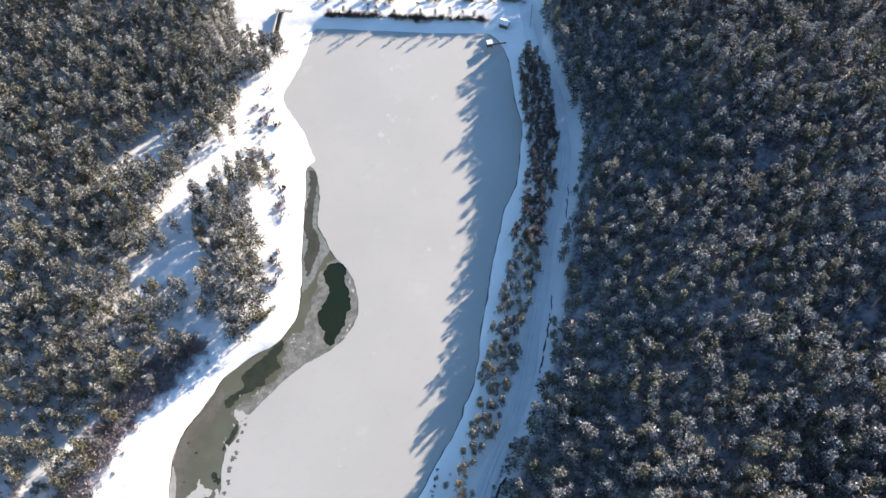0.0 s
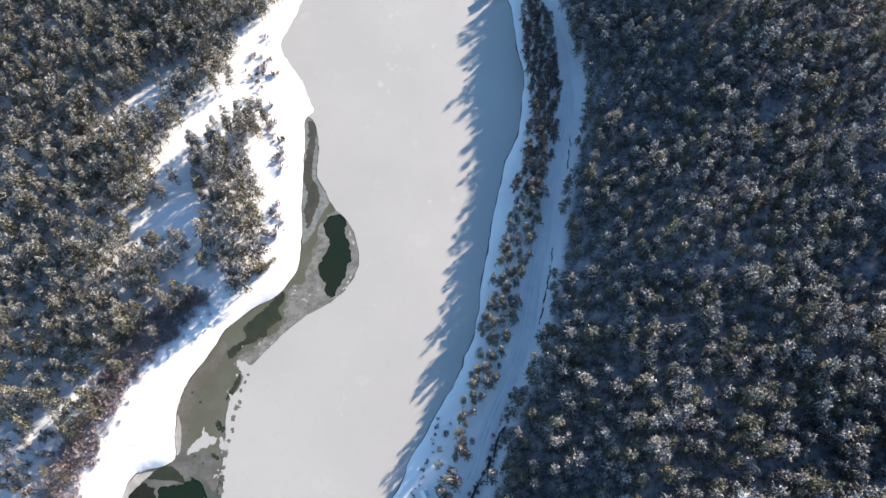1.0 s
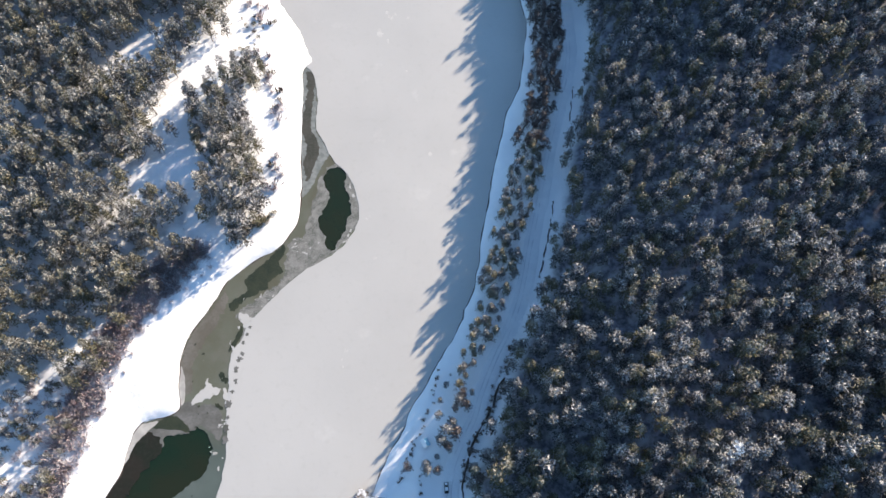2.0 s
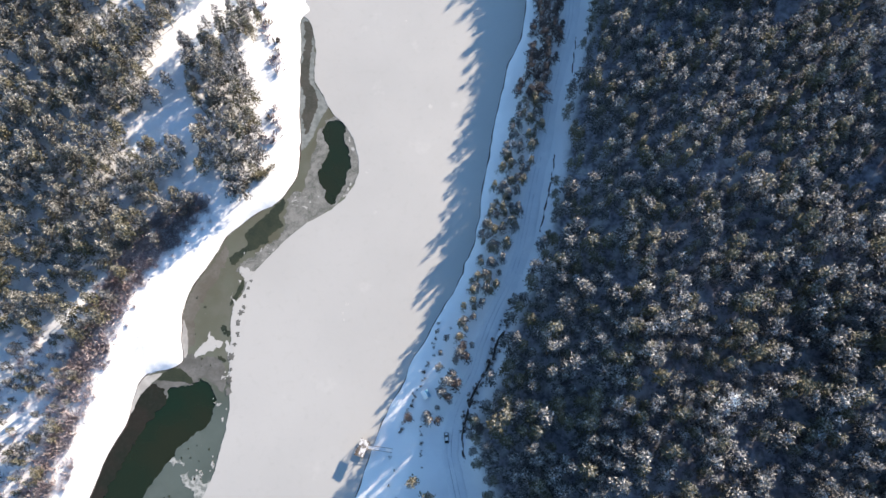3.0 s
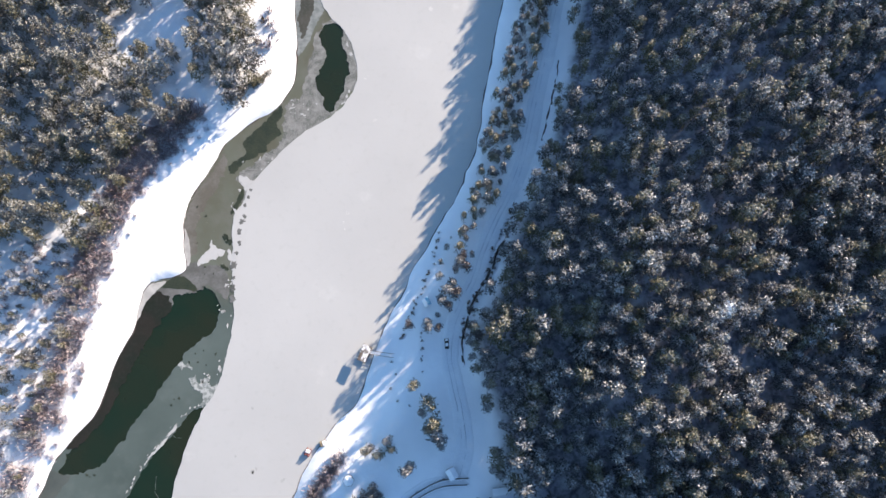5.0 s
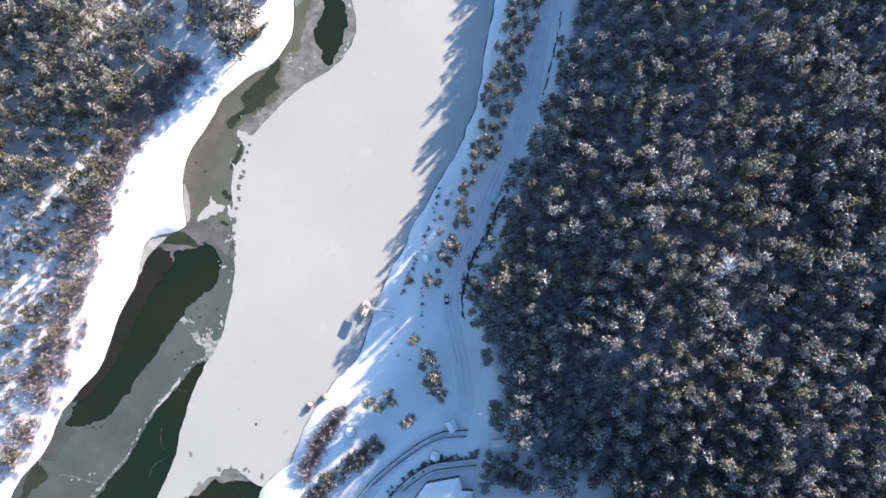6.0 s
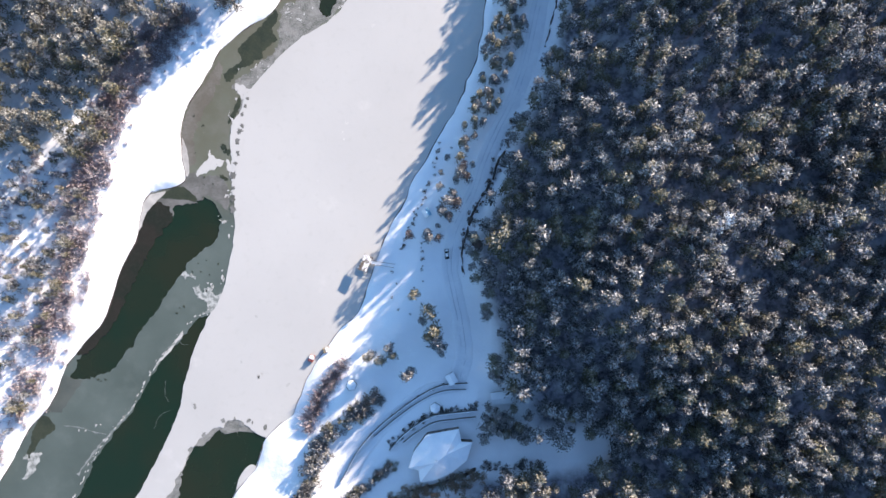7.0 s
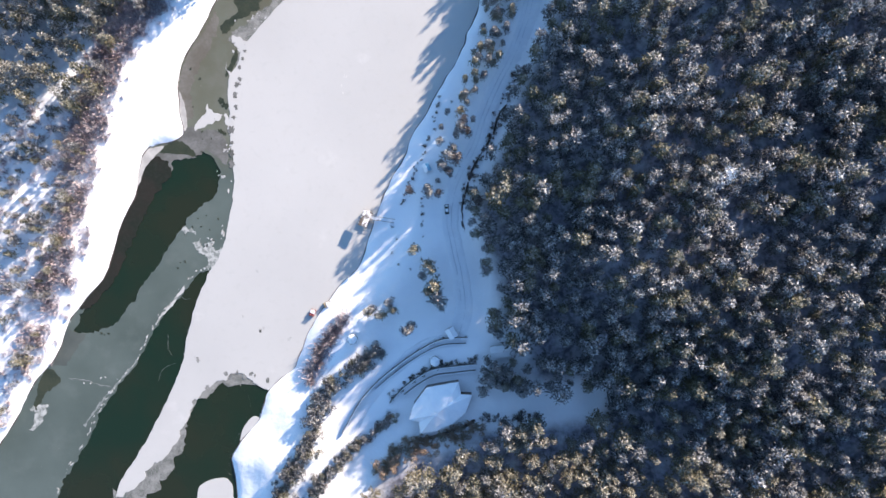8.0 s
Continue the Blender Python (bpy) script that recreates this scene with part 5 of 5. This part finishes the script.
chimney = part("chimney", boxed(-2.9, -69.4, 7.4, -1.9, -68.4, 9.3, bevel=0.04), STONE, lodge, "stone chimney")
part("chimney_cap", boxed(-3.05, -69.55, 9.304, -1.75, -68.25, 9.5, bevel=0.05), ROOF_SNOW, chimney)
for i in (0, 1, 2, 6, 7, 8):
    a, b = outline[i], outline[(i + 1) % count]
    d = (b - a).normalized()
    n = Vector((d.y, -d.x, 0))
    if n.dot((a + b) / 2 - mid) < 0:
        n = -n
    for k in range(max(1, int((b - a).length / 2.6))):
        t = (k + 0.5) / max(1, int((b - a).length / 2.6))
        c = mid + (a.lerp(b, t) - mid) * 0.975
        m = Matrix.Translation((c.x, c.y, 2.4)) @ d.to_track_quat("X", "Z").to_matrix().to_4x4()
        bm = bmesh.new()
        box(bm, -0.75, -0.06, -0.9, 0.75, 0.06, 0.9, bevel=0.02)
        bm.transform(m)
        window = part("window", bm, CONCRETE, lodge, "pale window frame")
        bm = bmesh.new()
        box(bm, -0.62, -0.075, -0.78, 0.62, 0.075, 0.78)
        bm.transform(m)
        part("pane", bm, GLASS, window)


# ---------------------------------------------------------------- pavilions and huts
def pavilion(x, y, radius, turn, label):
    thing = empty("pavilion", pose(x, y, height(x, y) - 0.1, 0, 0, turn), label, "pavilion", "pavilions")
    def ring(r, z, n=6):
        return [(r * math.cos(6.283 * k / n), r * math.sin(6.283 * k / n), z) for k in range(n)]
    for name, stack, mat, note in (("floor", (ring(radius * 0.9, -0.3), ring(radius * 0.9, 0.15)), TIMBER, ""),
                                   ("eave_board", (ring(radius * 1.06, 2.4), ring(radius * 1.06, 2.66)), EARTH, "dark eave board"),
                                   ("roof", (ring(radius * 1.0, 2.664), ring(radius * 0.97, 2.9), ring(radius * 0.08, 3.9)), ROOF_SNOW, "snow-covered pointed roof")):
        bm = bmesh.new()
        rings = [[bm.verts.new(v) for v in r] for r in stack]
        for a, b in zip(rings, rings[1:]):
            for k in range(6):
                bm.faces.new((a[k], a[(k + 1) % 6], b[(k + 1) % 6], b[k]))
        bm.faces.new(rings[0])
        bm.faces.new(rings[-1])
        part(name, bm, mat, thing, note)
    for v in ring(radius * 0.82, 0):
        part("post", beam(bmesh.new(), (v[0], v[1], 0.1), (v[0], v[1], 2.55), 0.09), TIMBER, thing)
    for k, v in enumerate(ring(radius * 0.7, 0)[:4]):
        w = ring(radius * 0.7, 0)[k + 1]
        part("bench", beam(bmesh.new(), (v[0], v[1], 0.5), (w[0], w[1], 0.5), 0.12, sides=4), TIMBER, thing)


pavilion(-38.2, -39.6, 2.3, 10, "hexagonal timber pavilion with a snowy roof in sunlight")
pavilion(-3.2, -48.6, 2.3, 30, "hexagonal timber pavilion with a snowy roof on the terrace")


def hut(x, y, long, wide, tall, turn, label, walls=TIMBER):
    thing = empty("hut", pose(x, y, height(x, y) - 0.2, 0, 0, turn), label, "hut", "huts")
    a, b = long / 2, wide / 2
    part("wall", boxed(-a * 0.92, -b * 0.92, -0.5, a * 0.92, b * 0.92, tall), walls, thing)
    bm = bmesh.new()
    for s0, s1 in ((-1, 1),):
        pts = [(-a, -b, tall), (a, -b, tall), (a, 0, tall + wide * 0.22), (-a, 0, tall + wide * 0.22), (-a, b, tall), (a, b, tall)]
        top = [bm.verts.new((p[0], p[1], p[2] + 0.3)) for p in pts]
        low = [bm.verts.new(p) for p in pts]
    for f in ((0, 1, 2, 3), (3, 2, 5, 4)):
        bm.faces.new([top[k] for k in f])
        bm.faces.new([low[k] for k in f])
    for p, q in ((0, 1), (1, 2), (2, 5), (5, 4), (4, 3), (3, 0)):
        bm.faces.new((top[p], top[q], low[q], low[p]))
    part("roof", bm, ROOF_SNOW, thing, "roof under thick snow")
    part("door", boxed(-0.45, -b * 0.92 - 0.05, 0.1, 0.45, -b * 0.92 + 0.05, 2.1), EARTH, thing)
    part("window", boxed(a * 0.92 - 0.05, -0.5, 1.0, a * 0.92 + 0.05, 0.5, 1.9), GLASS, thing)
    return thing


hut(3.6, -36.6, 4.6, 4.0, 2.4, -60, "small square timber hut with a snowy roof")
hut(24.5, -44.0, 9.0, 5.2, 2.6, 8, "long timber hut under snow at the forest edge")
hut(37.5, 329.0, 6.0, 5.0, 2.6, -25, "snow-roofed hut at the end of the dam", STONE)


# ---------------------------------------------------------------- boathouse jetty
def jetty():
    thing = empty("jetty", pose(-33.6, 11.6, 0, 0, 0, 66), "snow-covered timber jetty with an open rafter roof over the ice", "jetty")
    for k in range(8):
        part("plank", boxed(-3.6 + 0.9 * k, -1.9, 0.75, -2.74 + 0.9 * k, 1.9, 0.87), TIMBER, thing)
    for x in (-3.4, 0.0, 3.4):
        for y in (-1.7, 1.7):
            part("post", beam(bmesh.new(), (x, y, -0.6), (x, y, 3.2), 0.13), TIMBER, thing)
    for y in (-1.8, 1.8):
        part("rail", beam(bmesh.new(), (-3.6, y, 1.8), (3.6, y, 1.8), 0.08), TIMBER, thing, "snow-dusted handrail")
        for k in range(12):
            part("baluster", beam(bmesh.new(), (-3.3 + 0.6 * k, y, 0.85), (-3.3 + 0.6 * k, y, 1.8), 0.05, sides=4), TIMBER, thing)
        part("purlin", boxed(-3.7, y * 0.8 - 0.12, 3.2, 3.7, y * 0.8 + 0.12, 3.42, bevel=0.03), TIMBER, thing)
    for k in range(11):
        part("rafter", boxed(-3.6 + 0.68 * k, -2.0, 3.424, -3.3 + 0.68 * k, 2.0, 3.6, bevel=0.03), PATCHY if k % 2 else TIMBER, thing, "snow-dusted rafter" if k % 2 else "")
    part("roof", boxed(-3.5, -1.9, 3.604, 3.5, 0.3, 3.74, bevel=0.05), PATCHY, thing, "flat board roof under patchy snow")
    part("roof", boxed(0.6, 0.304, 3.604, 3.5, 1.9, 3.74, bevel=0.05), PATCHY, thing, "flat board roof under patchy snow")
    gang = empty("gangway", pose(-28.4, 11.6, 0, 0, 0, -8), "snow-covered timber gangway from the bank to the jetty", "gangway")
    part("deck", boxed(-3.0, -0.8, 1.2, 7.5, 0.8, 1.4, bevel=0.03), ROOF_SNOW, gang)
    for x in (-2.8, 0.5, 4.0, 7.2):
        for y in (-0.75, 0.75):
            part("post", beam(bmesh.new(), (x, y, -0.6), (x, y, 2.3), 0.1), TIMBER, gang)
    for y in (-0.75, 0.75):
        part("rail", beam(bmesh.new(), (-3.0, y, 2.3), (7.4, y, 2.3), 0.09), TIMBER, gang)


jetty()


# ---------------------------------------------------------------- boats, car, playhouse
def pedal_boat(x, y, turn, paint, label):
    thing = empty("pedal_boat", pose(x, y, 0.02, 0, 0, turn) @ Matrix.Scale(1.25, 4), label, "boat", "pedal boats")
    for s in (-0.62, 0.62):
        bm = bmesh.new()
        rows = []
        for t in np.linspace(-1, 1, 9):
            w = 0.34 * (1 - abs(t) ** 3) + 0.04
            rows.append([bm.verts.new((1.5 * t, s + q * w, h + 0.12 * max(0, t))) for q, h in ((-1, 0.45), (-0.7, 0.0), (0.7, 0.0), (1, 0.45))])
        for a, b in zip(rows, rows[1:]):
            for k in range(4):
                bm.faces.new((a[k], b[k], b[(k + 1) % 4], a[(k + 1) % 4]))
        bm.faces.new(rows[0])
        bm.faces.new(rows[-1])
        part("hull", bm, paint, thing)
    part("deck", boxed(-1.1, -0.9, 0.46, 0.9, 0.9, 0.56, bevel=0.03), paint, thing)
    for y0 in (-0.75, 0.1):
        seat = part("seat", boxed(-0.7, y0, 0.57, -0.1, y0 + 0.65, 0.75, bevel=0.05), paint, thing)
        part("backrest", boxed(-0.85, y0, 0.6, -0.71, y0 + 0.65, 1.2, bevel=0.05), paint, seat)
    part("snow_cover", boxed(-0.2, -0.8, 0.77, 0.95, 0.8, 0.92, bevel=0.07), ROOF_SNOW, thing, "snow lying on the deck")


pedal_boat(-56.3, -29.2, 70, RED_PAINT, "red pedal boat with snow frozen in at the shore")
pedal_boat(-50.0, -25.6, 20, YELLOW_PAINT, "tan pedal boat frozen in at the shore")


def car(x, y, turn):
    thing = empty("car", pose(x, y, height(x, y) + 0.25, 0, 0, turn), "small dark car with snow on its roof parked on packed snow", "car")
    part("body", boxed(-0.88, -2.15, 0.28, 0.88, 2.15, 0.85, bevel=0.16), CAR_PAINT, thing, soft=True)
    bm = bmesh.new()
    foot = [bm.verts.new(v) for v in ((-0.8, -1.75, 0.85), (0.8, -1.75, 0.85), (0.8, 1.0, 0.85), (-0.8, 1.0, 0.85))]
    roof = [bm.verts.new(v) for v in ((-0.62, -1.2, 1.4), (0.62, -1.2, 1.4), (0.62, 0.35, 1.4), (-0.62, 0.35, 1.4))]
    for i in range(4):
        bm.faces.new((foot[i], foot[(i + 1) % 4], roof[(i + 1) % 4], roof[i]))
    part("windows", bm, GLASS, thing, "dark car windows")
    part("roof", boxed(-0.64, -1.22, 1.404, 0.64, 0.37, 1.46, bevel=0.025), CAR_PAINT, thing)
    part("snow_cover", boxed(-0.6, -1.1, 1.464, 0.6, 0.3, 1.56, bevel=0.04), ROOF_SNOW, thing, "snow lying on the roof")
    part("snow_cover", boxed(-0.55, 1.15, 0.854, 0.55, 1.95, 0.92, bevel=0.03), ROOF_SNOW, thing, "snow lying on the bonnet")
    for wx in (-0.8, 0.8):
        for wy in (-1.35, 1.35):
            wheel = part("wheel", beam(bmesh.new(), (wx - 0.1, wy, 0.31), (wx + 0.1, wy, 0.31), 0.31, sides=14), RUBBER, thing)
            part("rim", beam(bmesh.new(), (wx - 0.115, wy, 0.31), (wx + 0.115, wy, 0.31), 0.18, sides=10), CONCRETE, wheel)
    for lx in (-0.6, 0.6):
        part("headlight", boxed(lx - 0.2, 2.1, 0.58, lx + 0.2, 2.17, 0.74, bevel=0.02), GLASS, thing)


car(1.3, 15.6, 4)

tent = empty("playhouse", pose(-7.4, 33.3, height(-7.4, 33.3) - 0.05, 0, 0, 28), "light blue painted playhouse with a steep roof in the snow", "playhouse")
part("wall", boxed(-1.1, -1.4, -0.3, 1.1, 1.4, 1.6), TIMBER, tent)
for s in (-1, 1):
    bm = bmesh.new()
    pts = [(0, -1.7, 3.0), (0, 1.7, 3.0), (1.5 * s, 1.7, 1.3), (1.5 * s, -1.7, 1.3)]
    up = [bm.verts.new((x + 0.06 * s, y, z + 0.08)) for x, y, z in pts]
    dn = [bm.verts.new(p) for p in pts]
    bm.faces.new(up)
    bm.faces.new(dn)
    for i in range(4):
        bm.faces.new((up[i], up[(i + 1) % 4], dn[(i + 1) % 4], dn[i]))
    part("roof_panel", bm, BLUE_PAINT if s > 0 else ROOF_SNOW, tent, "light blue roof panel" if s > 0 else "snowy roof panel")


# ---------------------------------------------------------------- dam works
spill = empty("spillway", pose(-100.5, 331, 3.0, 0, 0, -3), "concrete spillway channel with a shade-dark bed beside the dam", "spillway")
part("side_wall", boxed(-2.2, -11, -2.5, -1.4, 10, 1.9, bevel=0.05), CONCRETE, spill)
part("side_wall", boxed(1.4, -11, -2.5, 2.2, 10, 1.9, bevel=0.05), CONCRETE, spill)
# raised bed in dark stone: its colour stands for the deep channel's shade
part("shade_bed", boxed(-1.396, -10.8, -2.5, 1.396, 9.8, 0.5), STONE, spill)
part("footbridge", boxed(-3.2, 6.5, 1.904, 7.5, 8.3, 2.2, bevel=0.05), CONCRETE, spill)
for y in (6.6, 8.2):
    part("rail", beam(bmesh.new(), (-3.2, y, 3.2), (7.5, y, 3.2), 0.06), TIMBER, spill)
    for k in range(6):
        part("rail_post", beam(bmesh.new(), (-3.0 + 2.06 * k, y, 2.1), (-3.0 + 2.06 * k, y, 3.2), 0.05, sides=5), TIMBER, spill)
tower = empty("intake_tower", pose(27.8, 312.4, 0, 0, 0, 12), "small timber intake hut on posts over the ice", "hut")
for x in (-1.3, 1.3):
    for y in (-1.3, 1.3):
        part("post", beam(bmesh.new(), (x, y, -0.6), (x, y, 2.0), 0.13), TIMBER, tower)
part("wall", boxed(-1.6, -1.6, 2.0, 1.6, 1.6, 4.4), TIMBER, tower)
part("roof", boxed(-1.9, -1.9, 4.404, 1.9, 1.9, 4.75, bevel=0.1), ROOF_SNOW, tower, "flat roof under snow")
part("footbridge", boxed(1.604, -0.5, 2.0, 10.5, 0.5, 2.2), TIMBER, tower)
rail_z = height(54, 335)
guard = empty("road_barrier", pose(54.0, 335.5, rail_z - 0.1, 0, 0, -8), "dark roadside barrier beside the dam road", "barrier")
part("beam", boxed(-0.1, -10, 0.5, 0.1, 10, 0.95, bevel=0.03), STONE, guard)
for k in range(9):
    part("post", boxed(-0.08, -9.6 + 2.4 * k, -0.4, 0.08, -9.4 + 2.4 * k, 0.5), STONE, guard)

# the one tree that is white with snow
white_snag = pine(105.0, 27.0, 1.25, 2, "pine heavily loaded with bright white snow", "")
for child in white_snag.children:
    if child.name.startswith("crown"):
        child.data = child.data.copy()
        child.data.materials[0] = ROOF_SNOW
